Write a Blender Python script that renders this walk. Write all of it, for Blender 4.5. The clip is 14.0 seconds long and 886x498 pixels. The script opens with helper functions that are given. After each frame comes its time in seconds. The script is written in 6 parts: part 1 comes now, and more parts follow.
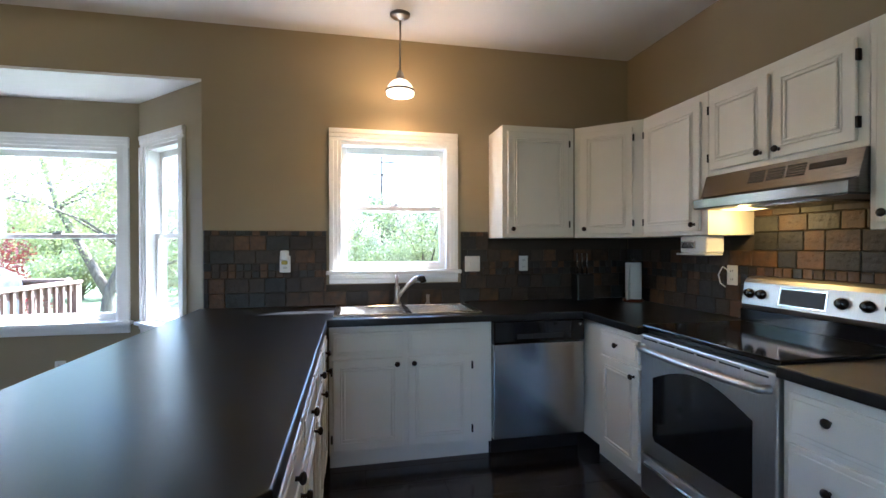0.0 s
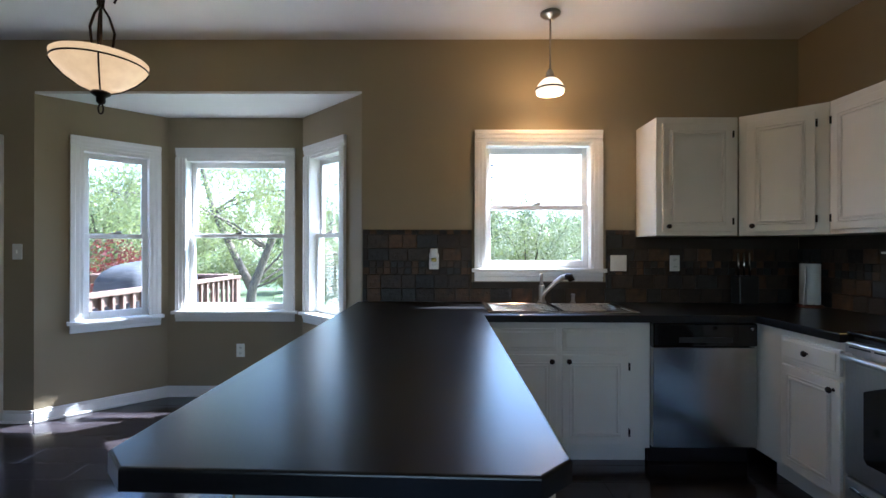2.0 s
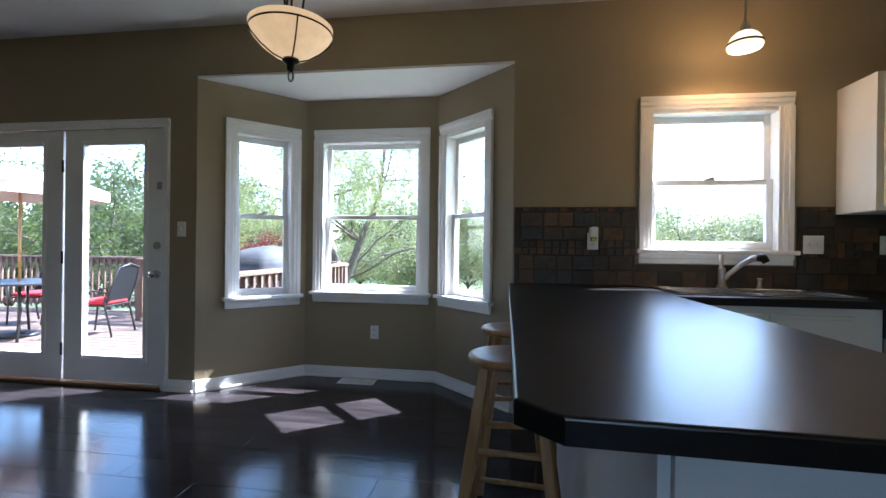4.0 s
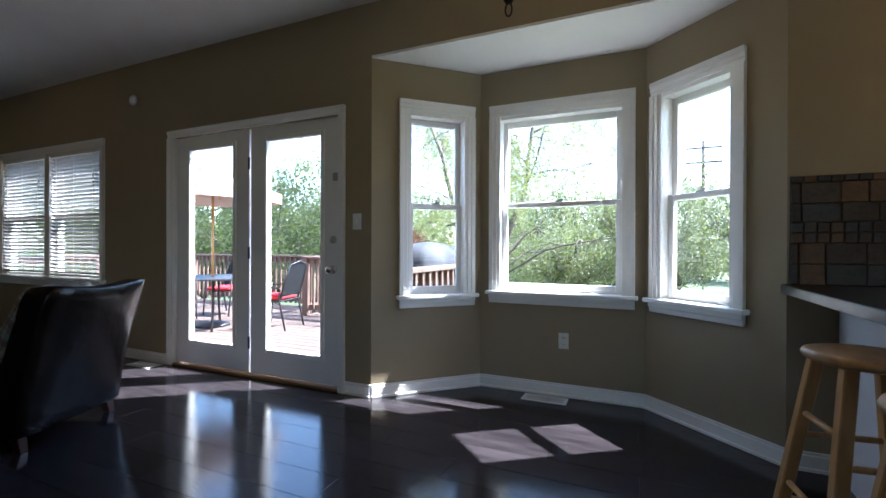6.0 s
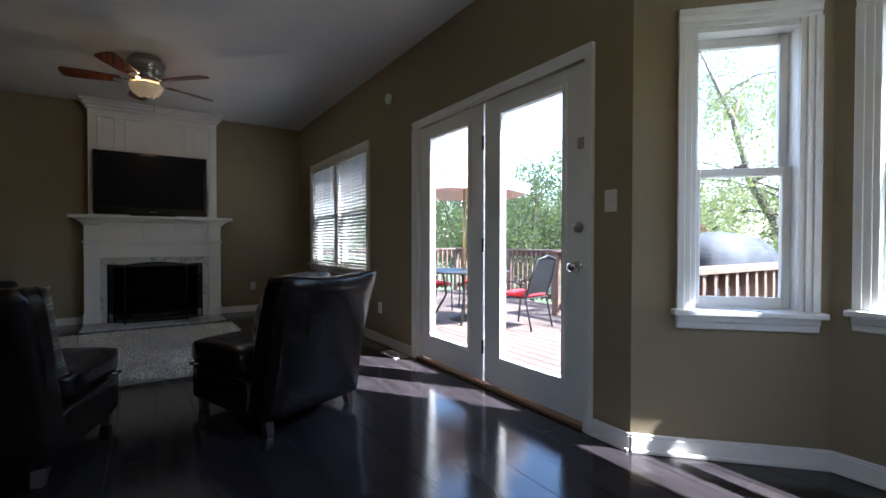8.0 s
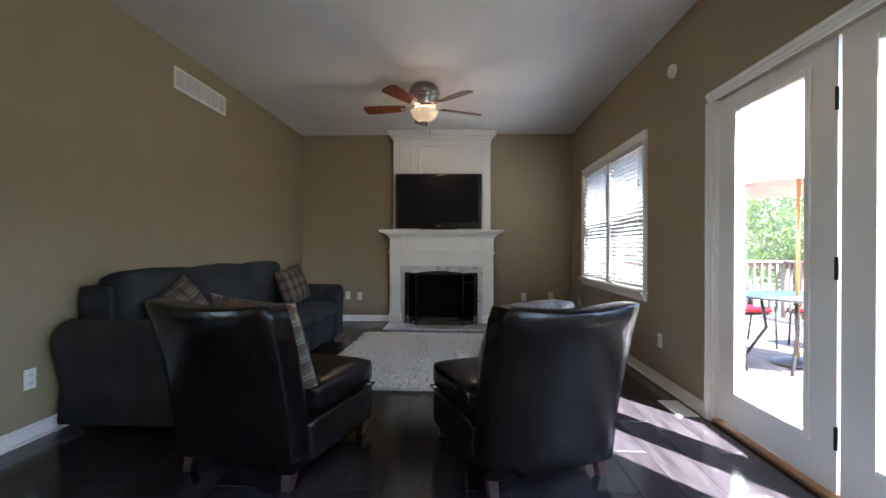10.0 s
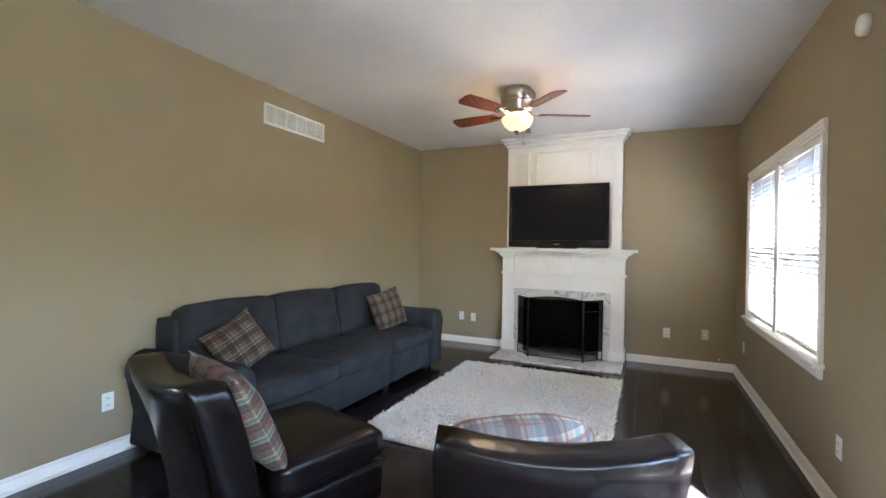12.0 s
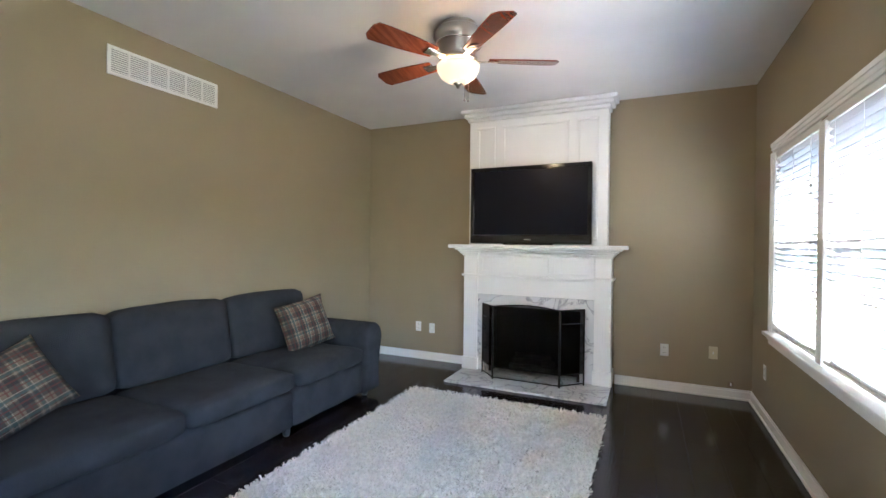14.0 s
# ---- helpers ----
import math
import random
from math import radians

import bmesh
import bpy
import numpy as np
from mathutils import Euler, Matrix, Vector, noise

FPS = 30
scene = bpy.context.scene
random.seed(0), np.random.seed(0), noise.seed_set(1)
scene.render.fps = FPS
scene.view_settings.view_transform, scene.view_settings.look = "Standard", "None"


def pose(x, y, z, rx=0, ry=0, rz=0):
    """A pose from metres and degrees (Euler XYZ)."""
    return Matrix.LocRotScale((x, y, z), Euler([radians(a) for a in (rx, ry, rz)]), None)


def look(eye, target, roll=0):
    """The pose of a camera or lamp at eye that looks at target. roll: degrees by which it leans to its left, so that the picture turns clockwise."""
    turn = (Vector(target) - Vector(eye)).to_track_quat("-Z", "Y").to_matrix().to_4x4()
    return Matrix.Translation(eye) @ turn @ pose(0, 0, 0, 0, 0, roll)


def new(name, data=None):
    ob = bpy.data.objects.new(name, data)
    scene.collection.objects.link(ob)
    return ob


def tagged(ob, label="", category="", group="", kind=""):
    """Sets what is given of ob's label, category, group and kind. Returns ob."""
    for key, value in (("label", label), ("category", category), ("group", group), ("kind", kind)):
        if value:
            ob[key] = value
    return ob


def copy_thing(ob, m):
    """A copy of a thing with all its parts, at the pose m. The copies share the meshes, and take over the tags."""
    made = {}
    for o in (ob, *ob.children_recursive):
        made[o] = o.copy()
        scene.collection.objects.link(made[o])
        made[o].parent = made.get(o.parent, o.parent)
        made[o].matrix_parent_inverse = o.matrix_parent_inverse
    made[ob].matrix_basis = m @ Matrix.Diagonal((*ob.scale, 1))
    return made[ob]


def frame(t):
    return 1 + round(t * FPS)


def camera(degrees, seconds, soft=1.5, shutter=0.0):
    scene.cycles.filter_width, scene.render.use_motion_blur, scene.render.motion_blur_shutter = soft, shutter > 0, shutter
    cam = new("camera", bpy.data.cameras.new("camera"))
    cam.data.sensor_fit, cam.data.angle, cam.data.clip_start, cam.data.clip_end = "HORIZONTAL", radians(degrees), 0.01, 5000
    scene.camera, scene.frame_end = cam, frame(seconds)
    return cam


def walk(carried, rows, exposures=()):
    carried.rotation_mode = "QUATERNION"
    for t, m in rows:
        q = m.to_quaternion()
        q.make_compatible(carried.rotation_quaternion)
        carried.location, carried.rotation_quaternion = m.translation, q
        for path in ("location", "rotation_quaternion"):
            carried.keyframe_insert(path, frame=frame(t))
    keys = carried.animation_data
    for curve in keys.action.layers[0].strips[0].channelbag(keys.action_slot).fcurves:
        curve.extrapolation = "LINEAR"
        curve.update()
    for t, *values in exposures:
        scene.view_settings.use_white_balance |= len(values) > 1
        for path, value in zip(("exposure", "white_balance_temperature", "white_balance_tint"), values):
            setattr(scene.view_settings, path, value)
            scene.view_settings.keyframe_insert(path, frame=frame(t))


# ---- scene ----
EXPOSURES = [
    (0, 3.95, 5200, 10), (1.5, 3.5, 5150, 10), (3, 3.02, 5300, 10), (5.5, 3.12, 5500, 10), (6.5, 2.97, 5550, 10),
    (7.5, 3.0, 5550, 10), (9.0, 3.5, 5700, 10), (11.3, 5.62, 5750, 10), (14, 5.76, 5500, 10),
]
cam = camera(89.9, 14.0)
PATH = [
    (0, (-0.732, 0.867, 1.311), (-0.328, 2.826, 1.299), -0.1),
    (0.5, (-0.815, 0.886, 1.312), (-0.512, 2.863, 1.307), 0.0),
    (1, (-0.925, 0.849, 1.34), (-0.728, 2.839, 1.317), -0.0),
    (1.5, (-1.036, 0.853, 1.326), (-0.938, 2.851, 1.308), 0.0),
    (2, (-1.097, 0.86, 1.277), (-1.108, 2.86, 1.279), 0.1),
    (2.5, (-1.202, 0.855, 1.251), (-1.3, 2.853, 1.252), 0.2),
    (3, (-1.31, 0.876, 1.241), (-1.513, 2.865, 1.223), 0.1),
    (3.2, (-1.407, 0.891, 1.201), (-1.618, 2.88, 1.192), 0.4),
    (5.5, (-2.214, 1.293, 1.089), (-2.844, 3.191, 1.08), 0.1),
    (6, (-2.363, 1.425, 1.067), (-3.178, 3.251, 1.062), 0.2),
    (6.5, (-2.487, 1.627, 1.059), (-3.553, 3.319, 1.05), 0.1),
    (7, (-2.581, 1.798, 0.999), (-3.887, 3.313, 1.011), 0.3),
    (7.5, (-2.683, 1.967, 1.006), (-4.191, 3.281, 0.997), 0.1),
    (8, (-2.794, 2.108, 1.036), (-4.464, 3.209, 1.008), 0.1),
    (8.5, (-2.915, 2.208, 1.04), (-4.738, 3.03, 1.008), 0.0),
    (9, (-3.036, 2.314, 1.011), (-4.975, 2.802, 0.988), 0.2),
    (11.3, (-3.702, 2.889, 1.326), (-5.601, 2.259, 1.315), 0.7),
    (11.5, (-3.765, 2.986, 1.354), (-5.639, 2.287, 1.335), 0.9),
    (12, (-4.031, 3.165, 1.377), (-5.849, 2.332, 1.365), 0.9),
    (12.5, (-4.267, 3.171, 1.389), (-6.079, 2.324, 1.378), 0.9),
    (13, (-4.579, 3.148, 1.4), (-6.4, 2.321, 1.389), 0.5),
    (13.5, (-4.917, 3.214, 1.366), (-6.735, 2.381, 1.358), 0.6),
    (14, (-5.249, 3.228, 1.364), (-7.068, 2.396, 1.345), 0.6),
]
walk(cam, [(t, look(eye, target, roll)) for t, eye, target, roll in PATH], EXPOSURES)

# ---- world, sun, lamps ----
SUN_EL, SUN_AZ = radians(53), radians(53.8)
world = bpy.data.worlds.new("sky")
scene.world = world
world.use_nodes = True
wn = world.node_tree
wn.nodes.clear()
sky = wn.nodes.new("ShaderNodeTexSky")
sky.sky_type, sky.sun_disc = "NISHITA", False
sky.sun_elevation, sky.sun_rotation = SUN_EL, SUN_AZ
bg = wn.nodes.new("ShaderNodeBackground")
bg.inputs["Strength"].default_value = 0.15
wo = wn.nodes.new("ShaderNodeOutputWorld")
wn.links.new(sky.outputs[0], bg.inputs[0])
wn.links.new(bg.outputs[0], wo.inputs[0])


def lamp(name, kind, energy, color, m, size=0.1, angle=None):
    d = bpy.data.lights.new(name, kind)
    d.energy, d.color = energy, color
    if kind == "AREA":
        d.shape, d.size = "RECTANGLE", size[0]
        d.size_y = size[1]
    elif kind == "SUN":
        d.angle = angle
    else:
        d.shadow_soft_size = size
    ob = new(name, d)
    ob.matrix_world = m
    return ob


sun_way = Vector((math.sin(SUN_AZ) * math.cos(SUN_EL), math.cos(SUN_AZ) * math.cos(SUN_EL), math.sin(SUN_EL)))
lamp("sun", "SUN", 5.0, (1, 0.95, 0.88), look(sun_way * 30, (0, 0, 0)), angle=radians(0.6))
lamp("pendant_bulb", "POINT", 0.9, (1, 0.55, 0.22), pose(-0.42, 3.74, 2.325), 0.03)
lamp("bowl_bulb", "POINT", 0.3, (1, 0.72, 0.42), pose(-2.86, 3.05, 2.12), 0.04)
lamp("fan_bulb", "POINT", 0.55, (1, 0.70, 0.40), pose(-7.96, 2.084, 2.52), 0.04)
# unseen lamp, added to warm the light on the kitchen cabinets
lamp("added_warm_bulb", "POINT", 1.5, (1, 0.70, 0.42), pose(0.75, -0.9, 2.66), 0.06)
lamp("hood_bulb", "POINT", 0.22, (1, 0.60, 0.17), pose(1.25, 2.79, 1.475), 0.03)

# ---- materials ----


def mat(name, color, rough=0.5, metal=0.0, dark=None, scale=8.0, stretch=(1, 1, 1), bump=0.0, bscale=60.0, rvar=0.0, coat=0.0, spec=None, piece=0.0, detail=6.0, emit=None, strength=0.0, thin=None):
    """A surface: base colour mixed with a second one by noise, fine relief, roughness that varies."""
    m = bpy.data.materials.new(name)
    m.use_nodes = True
    n, l = m.node_tree.nodes, m.node_tree.links
    b = n["Principled BSDF"]
    b.inputs["Roughness"].default_value, b.inputs["Metallic"].default_value = rough, metal
    b.inputs["Coat Weight"].default_value = coat
    b.inputs["Coat Roughness"].default_value = 0.15
    if spec is not None:
        b.inputs["Specular IOR Level"].default_value = spec
    tc = n.new("ShaderNodeTexCoord")
    mp = n.new("ShaderNodeMapping")
    mp.inputs["Scale"].default_value = stretch
    l.new(tc.outputs["Object"], mp.inputs[0])
    col = None
    if dark is not None:
        no = n.new("ShaderNodeTexNoise")
        no.inputs["Scale"].default_value, no.inputs["Detail"].default_value = scale, detail
        l.new(mp.outputs[0], no.inputs["Vector"])
        ra = n.new("ShaderNodeValToRGB")
        ra.color_ramp.elements[0].position, ra.color_ramp.elements[1].position = 0.35, 0.65
        ra.color_ramp.elements[0].color, ra.color_ramp.elements[1].color = (*dark, 1), (*color, 1)
        l.new(no.outputs["Fac"], ra.inputs[0])
        col = ra.outputs[0]
        if rvar:
            mr = n.new("ShaderNodeMapRange")
            mr.inputs["To Min"].default_value, mr.inputs["To Max"].default_value = rough - rvar, rough + rvar
            l.new(no.outputs["Fac"], mr.inputs[0])
            l.new(mr.outputs[0], b.inputs["Roughness"])
    if piece:
        oi = n.new("ShaderNodeObjectInfo")
        hs = n.new("ShaderNodeHueSaturation")
        mr2 = n.new("ShaderNodeMapRange")
        mr2.inputs["To Min"].default_value, mr2.inputs["To Max"].default_value = 1 - piece, 1 + piece
        l.new(oi.outputs["Random"], mr2.inputs[0])
        l.new(mr2.outputs[0], hs.inputs["Value"])
        if col is None:
            hs.inputs["Color"].default_value = (*color, 1)
        else:
            l.new(col, hs.inputs["Color"])
        col = hs.outputs[0]
    if col is None:
        b.inputs["Base Color"].default_value = (*color, 1)
    else:
        l.new(col, b.inputs["Base Color"])
    if bump:
        nb = n.new("ShaderNodeTexNoise")
        nb.inputs["Scale"].default_value, nb.inputs["Detail"].default_value = bscale, 4
        l.new(mp.outputs[0], nb.inputs["Vector"])
        bu = n.new("ShaderNodeBump")
        bu.inputs["Strength"].default_value, bu.inputs["Distance"].default_value = bump, 0.01
        l.new(nb.outputs["Fac"], bu.inputs["Height"])
        l.new(bu.outputs[0], b.inputs["Normal"])
    if emit:
        b.inputs["Emission Color"].default_value, b.inputs["Emission Strength"].default_value = (*emit, 1), strength
    return m


def glass(name, tint=(1, 1, 1)):
    m = bpy.data.materials.new(name)
    m.use_nodes = True
    n, l = m.node_tree.nodes, m.node_tree.links
    n.clear()
    o, tr, gl, mx, fr = (n.new("ShaderNode" + k) for k in ("OutputMaterial", "BsdfTransparent", "BsdfGlossy", "MixShader", "LayerWeight"))
    tr.inputs[0].default_value = (*tint, 1)
    gl.inputs["Roughness"].default_value = 0.02
    po = n.new("ShaderNodeMath")
    po.operation, po.inputs[1].default_value = "POWER", 4
    ma = n.new("ShaderNodeMath")
    ma.operation, ma.inputs[1].default_value, ma.inputs[2].default_value = "MULTIPLY_ADD", 0.6, 0.04
    l.new(fr.outputs["Facing"], po.inputs[0])
    l.new(po.outputs[0], ma.inputs[0])
    l.new(ma.outputs[0], mx.inputs[0])
    l.new(tr.outputs[0], mx.inputs[1])
    l.new(gl.outputs[0], mx.inputs[2])
    l.new(mx.outputs[0], o.inputs[0])
    return m


WALL = mat("taupe_wall_paint", (0.308, 0.25, 0.157), 0.62, dark=(0.292, 0.237, 0.148), scale=1.3, bump=0.06, bscale=220)
CEIL = mat("ceiling_paint", (0.74, 0.73, 0.71), 0.75, dark=(0.70, 0.69, 0.67), scale=2, bump=0.12, bscale=90)
TRIM = mat("white_trim_paint", (0.84, 0.835, 0.82), 0.38, dark=(0.81, 0.805, 0.79), scale=3, bump=0.02, bscale=120)
CAB = mat("white_cabinet_paint", (0.78, 0.74, 0.66), 0.38, dark=(0.75, 0.71, 0.63), scale=4, bump=0.05, bscale=150)
FLOOR = mat("dark_slate_laminate", (0.030, 0.025, 0.028), 0.13, dark=(0.014, 0.012, 0.014), scale=9, stretch=(0.25, 2.2, 1), bump=0.05, bscale=40, rvar=0.05, piece=0.25)
JOINT = mat("floor_joint", (0.02, 0.018, 0.018), 0.4)
COUNTER = mat("black_laminate", (0.008, 0.008, 0.009), 0.29, spec=0.5, dark=(0.005, 0.005, 0.0055), scale=120, bump=0.04, bscale=400, rvar=0.03)
RANGE_STEEL = mat("range_steel", (0.60, 0.59, 0.58), 0.36, 1.0, dark=(0.55, 0.54, 0.53), scale=30, stretch=(14, 1, 1), bump=0.02, bscale=60, rvar=0.04)
STEEL = mat("brushed_steel", (0.50, 0.49, 0.47), 0.21, 1.0, dark=(0.42, 0.41, 0.40), scale=30, stretch=(1, 1, 14), bump=0.03, bscale=60, rvar=0.05)
CHROME = mat("polished_steel", (0.62, 0.61, 0.60), 0.14, 1.0)
BLACKGLOSS = mat("black_gloss", (0.008, 0.008, 0.009), 0.08)
BLACKMAT = mat("black_satin", (0.012, 0.012, 0.012), 0.4)
IRON = mat("black_iron", (0.012, 0.011, 0.010), 0.45, 0.6, bump=0.1)
KNOBM = mat("oil_rubbed_bronze", (0.02, 0.013, 0.010), 0.35, 0.7)
LEATHER = mat("dark_brown_leather", (0.0075, 0.0054, 0.005), 0.25, spec=0.26, dark=(0.006, 0.0042, 0.004), scale=5, bump=0.22, bscale=26, rvar=0.05)
FABRIC = mat("charcoal_fabric", (0.036, 0.0365, 0.039), 0.95, spec=0.2, dark=(0.026, 0.0265, 0.0285), scale=7, bump=0.35, bscale=200)
RUG = mat("cream_shag", (0.80, 0.75, 0.66), 0.95, dark=(0.66, 0.61, 0.53), scale=45, bump=0.8, bscale=90)
OAK = mat("honey_oak", (0.46, 0.25, 0.09), 0.32, dark=(0.34, 0.17, 0.055), scale=6, stretch=(6, 6, 0.8), bump=0.05)
REDWOOD = mat("cherry_blade", (0.20, 0.05, 0.02), 0.25, dark=(0.13, 0.028, 0.012), scale=7, stretch=(0.6, 8, 1), coat=0.3)


def marble(name):
    """White stone with thin branching grey veins."""
    m = mat(name, (0.78, 0.78, 0.78), 0.18)
    n, l = m.node_tree.nodes, m.node_tree.links
    b, tc = n["Principled BSDF"], n["Texture Coordinate"]
    no, cl = n.new("ShaderNodeTexNoise"), n.new("ShaderNodeTexNoise")
    no.inputs["Scale"].default_value, no.inputs["Detail"].default_value, no.inputs["Distortion"].default_value = 3.2, 5, 1.6
    cl.inputs["Scale"].default_value = 5
    l.new(tc.outputs["Object"], no.inputs["Vector"])
    l.new(tc.outputs["Object"], cl.inputs["Vector"])
    ra, rb = n.new("ShaderNodeValToRGB"), n.new("ShaderNodeValToRGB")
    e = ra.color_ramp.elements
    e[0].position, e[0].color = 0.475, (0.78, 0.78, 0.77, 1)
    e[1].position, e[1].color = 0.525, (0.76, 0.76, 0.76, 1)
    v = e.new(0.50)
    v.color = (0.38, 0.39, 0.41, 1)
    rb.color_ramp.elements[0].color, rb.color_ramp.elements[1].color = (0.72, 0.73, 0.75, 1), (1, 1, 1, 1)
    l.new(no.outputs["Fac"], ra.inputs[0])
    l.new(cl.outputs["Fac"], rb.inputs[0])
    mx = n.new("ShaderNodeMix")
    mx.data_type, mx.blend_type = "RGBA", "MULTIPLY"
    mx.inputs[0].default_value = 1.0
    l.new(ra.outputs[0], mx.inputs[6])
    l.new(rb.outputs[0], mx.inputs[7])
    l.new(mx.outputs[2], b.inputs["Base Color"])
    return m


MARBLE = marble("white_marble")
NICKEL = mat("brushed_nickel", (0.42, 0.39, 0.36), 0.28, 1.0)
SHADE = mat("frosted_shade", (0.75, 0.64, 0.48), 0.4, dark=(0.6, 0.48, 0.34), scale=9, emit=(1, 0.62, 0.30), strength=0.085)
FANSHADE = mat("amber_bowl_glass", (0.72, 0.60, 0.44), 0.4, emit=(1, 0.66, 0.36), strength=0.022)
SHADE2 = mat("frosted_pendant_shade", (0.85, 0.8, 0.7), 0.4, emit=(1, 0.70, 0.38), strength=0.22)
# white slats; the grey puts their shade against the bright sky into the colour
SLATM = mat("shade_grey_slat", (0.40, 0.40, 0.385), 0.5)
PLASTIC = mat("white_plastic", (0.75, 0.75, 0.73), 0.3)
DECK = mat("deck_boards", (0.125, 0.088, 0.074), 0.85, dark=(0.085, 0.06, 0.05), scale=5, stretch=(0.4, 6, 1), bump=0.2, piece=0.15)
RAILM = mat("stained_rail", (0.20, 0.125, 0.095), 0.75, dark=(0.13, 0.08, 0.06), scale=7, stretch=(5, 5, 0.7), bump=0.2, piece=0.12)
PANE = glass("window_glass", (0.97, 0.975, 0.975))

# ---- mesh helpers ----


def part(name, bm, material, parent=None, label="", smooth=False, kind=""):
    me = bpy.data.meshes.new(name)
    bm.normal_update()
    bm.to_mesh(me)
    bm.free()
    if smooth:
        me.polygons.foreach_set("use_smooth", [True] * len(me.polygons))
    me.materials.append(material)
    ob = new(name, me)
    if parent is not None:
        ob.parent = parent
    return tagged(ob, label, kind=kind)


def thing(name, m, label, category, group=""):
    ob = new(name)
    ob.matrix_world = m
    ob.empty_display_size = 0.1
    return tagged(ob, label, category, group)


def box(bm, x0, x1, y0, y1, z0, z1, bevel=0.0, seg=1, m=None):
    r = bmesh.ops.create_cube(bm, size=1)
    vs = r["verts"]
    for v in vs:
        v.co = Vector((x0 + (v.co.x + 0.5) * (x1 - x0), y0 + (v.co.y + 0.5) * (y1 - y0), z0 + (v.co.z + 0.5) * (z1 - z0)))
    if bevel:
        es = list({e for v in vs for e in v.link_edges})
        r = bmesh.ops.bevel(bm, geom=es, offset=bevel, segments=seg, profile=0.5, affect="EDGES", clamp_overlap=True)
        vs = list({v for f in r["faces"] for v in f.verts} | {v for v in vs if v.is_valid})
    if m is not None:
        bmesh.ops.transform(bm, matrix=m, verts=vs)
    return vs


def boxes(*specs, bevel=0.0, seg=1):
    bm = bmesh.new()
    for s in specs:
        box(bm, *s, bevel=bevel, seg=seg)
    return bm


def lathe(bm, profile, n=28, m=None, cap=True):
    """Turns a profile of (radius, z) about z."""
    rings = []
    for r, z in profile:
        rings.append([bm.verts.new((r * math.cos(2 * math.pi * i / n), r * math.sin(2 * math.pi * i / n), z)) for i in range(n)])
    for a, b in zip(rings, rings[1:]):
        for i in range(n):
            bm.faces.new((a[i], a[(i + 1) % n], b[(i + 1) % n], b[i]))
    if cap:
        bm.faces.new(rings[0][::-1])
        bm.faces.new(rings[-1])
    if m is not None:
        bmesh.ops.transform(bm, matrix=m, verts=[v for r in rings for v in r])
    return bm


def tube(bm, pts, r, n=8, closed=False):
    """A round bar along points."""
    pts = [Vector(p) for p in pts]
    rings = []
    k = len(pts)
    for i, p in enumerate(pts):
        a = pts[(i - 1) % k] if closed else pts[max(i - 1, 0)]
        b = pts[(i + 1) % k] if closed else pts[min(i + 1, k - 1)]
        d = (b - a).normalized()
        u = d.orthogonal().normalized() if not rings else (u - d * u.dot(d)).normalized()
        w = d.cross(u)
        rr = r[i] if isinstance(r, (list, tuple)) else r
        rings.append([bm.verts.new(p + (u * math.cos(2 * math.pi * j / n) + w * math.sin(2 * math.pi * j / n)) * rr) for j in range(n)])
    pairs = list(zip(rings, rings[1:])) + ([(rings[-1], rings[0])] if closed else [])
    for a, b in pairs:
        for j in range(n):
            bm.faces.new((a[j], a[(j + 1) % n], b[(j + 1) % n], b[j]))
    if not closed:
        bm.faces.new(rings[0][::-1])
        bm.faces.new(rings[-1])
    return bm


def prism(bm, poly, z0, z1, m=None):
    """An upright prism over a plan polygon."""
    lo = [bm.verts.new((x, y, z0)) for x, y in poly]
    hi = [bm.verts.new((x, y, z1)) for x, y in poly]
    n = len(poly)
    for i in range(n):
        bm.faces.new((lo[i], lo[(i + 1) % n], hi[(i + 1) % n], hi[i]))
    bm.faces.new(lo[::-1])
    bm.faces.new(hi)
    bmesh.ops.recalc_face_normals(bm, faces=bm.faces)
    if m is not None:
        bmesh.ops.transform(bm, matrix=m, verts=lo + hi)
    return bm


def along(p0, p1, z=0.0):
    """A frame at p0 with x towards p1 and y outwards, to the left of that way."""
    a = math.degrees(math.atan2(p1[1] - p0[1], p1[0] - p0[0]))
    return pose(p0[0], p0[1], z, 0, 0, a)


def wall(name, p0, p1, z1, thick, holes=(), label="", mtl=None, z0=0.0):
    """A wall from p0 to p1, thick to its left, with holes (s0, s1, za, zb)."""
    length = math.dist(p0, p1)
    bm = bmesh.new()
    xs = sorted({0, length, *(h[0] for h in holes), *(h[1] for h in holes)})
    for a, b in zip(xs, xs[1:]):
        hs = sorted((h[2], h[3]) for h in holes if h[0] <= a + 1e-6 and h[1] >= b - 1e-6)
        z = z0
        for za, zb in hs:
            if za > z:
                box(bm, a, b, 0, thick, z, za)
            z = zb
        if z < z1:
            box(bm, a, b, 0, thick, z, z1)
    bmesh.ops.remove_doubles(bm, verts=bm.verts, dist=1e-5)
    ob = part(name, bm, mtl or WALL, label=label, kind="structure")
    ob.matrix_world = along(p0, p1)
    return ob


# ---- the shell ----
NY, SY, WX, EX, CZ = 4.10, 0.045, -9.975, 1.465, 2.81
BL, BR, BLI, BRI, BY, BZ = -4.115, -1.71, -3.505, -2.335, 4.70, 2.415
T = 0.14
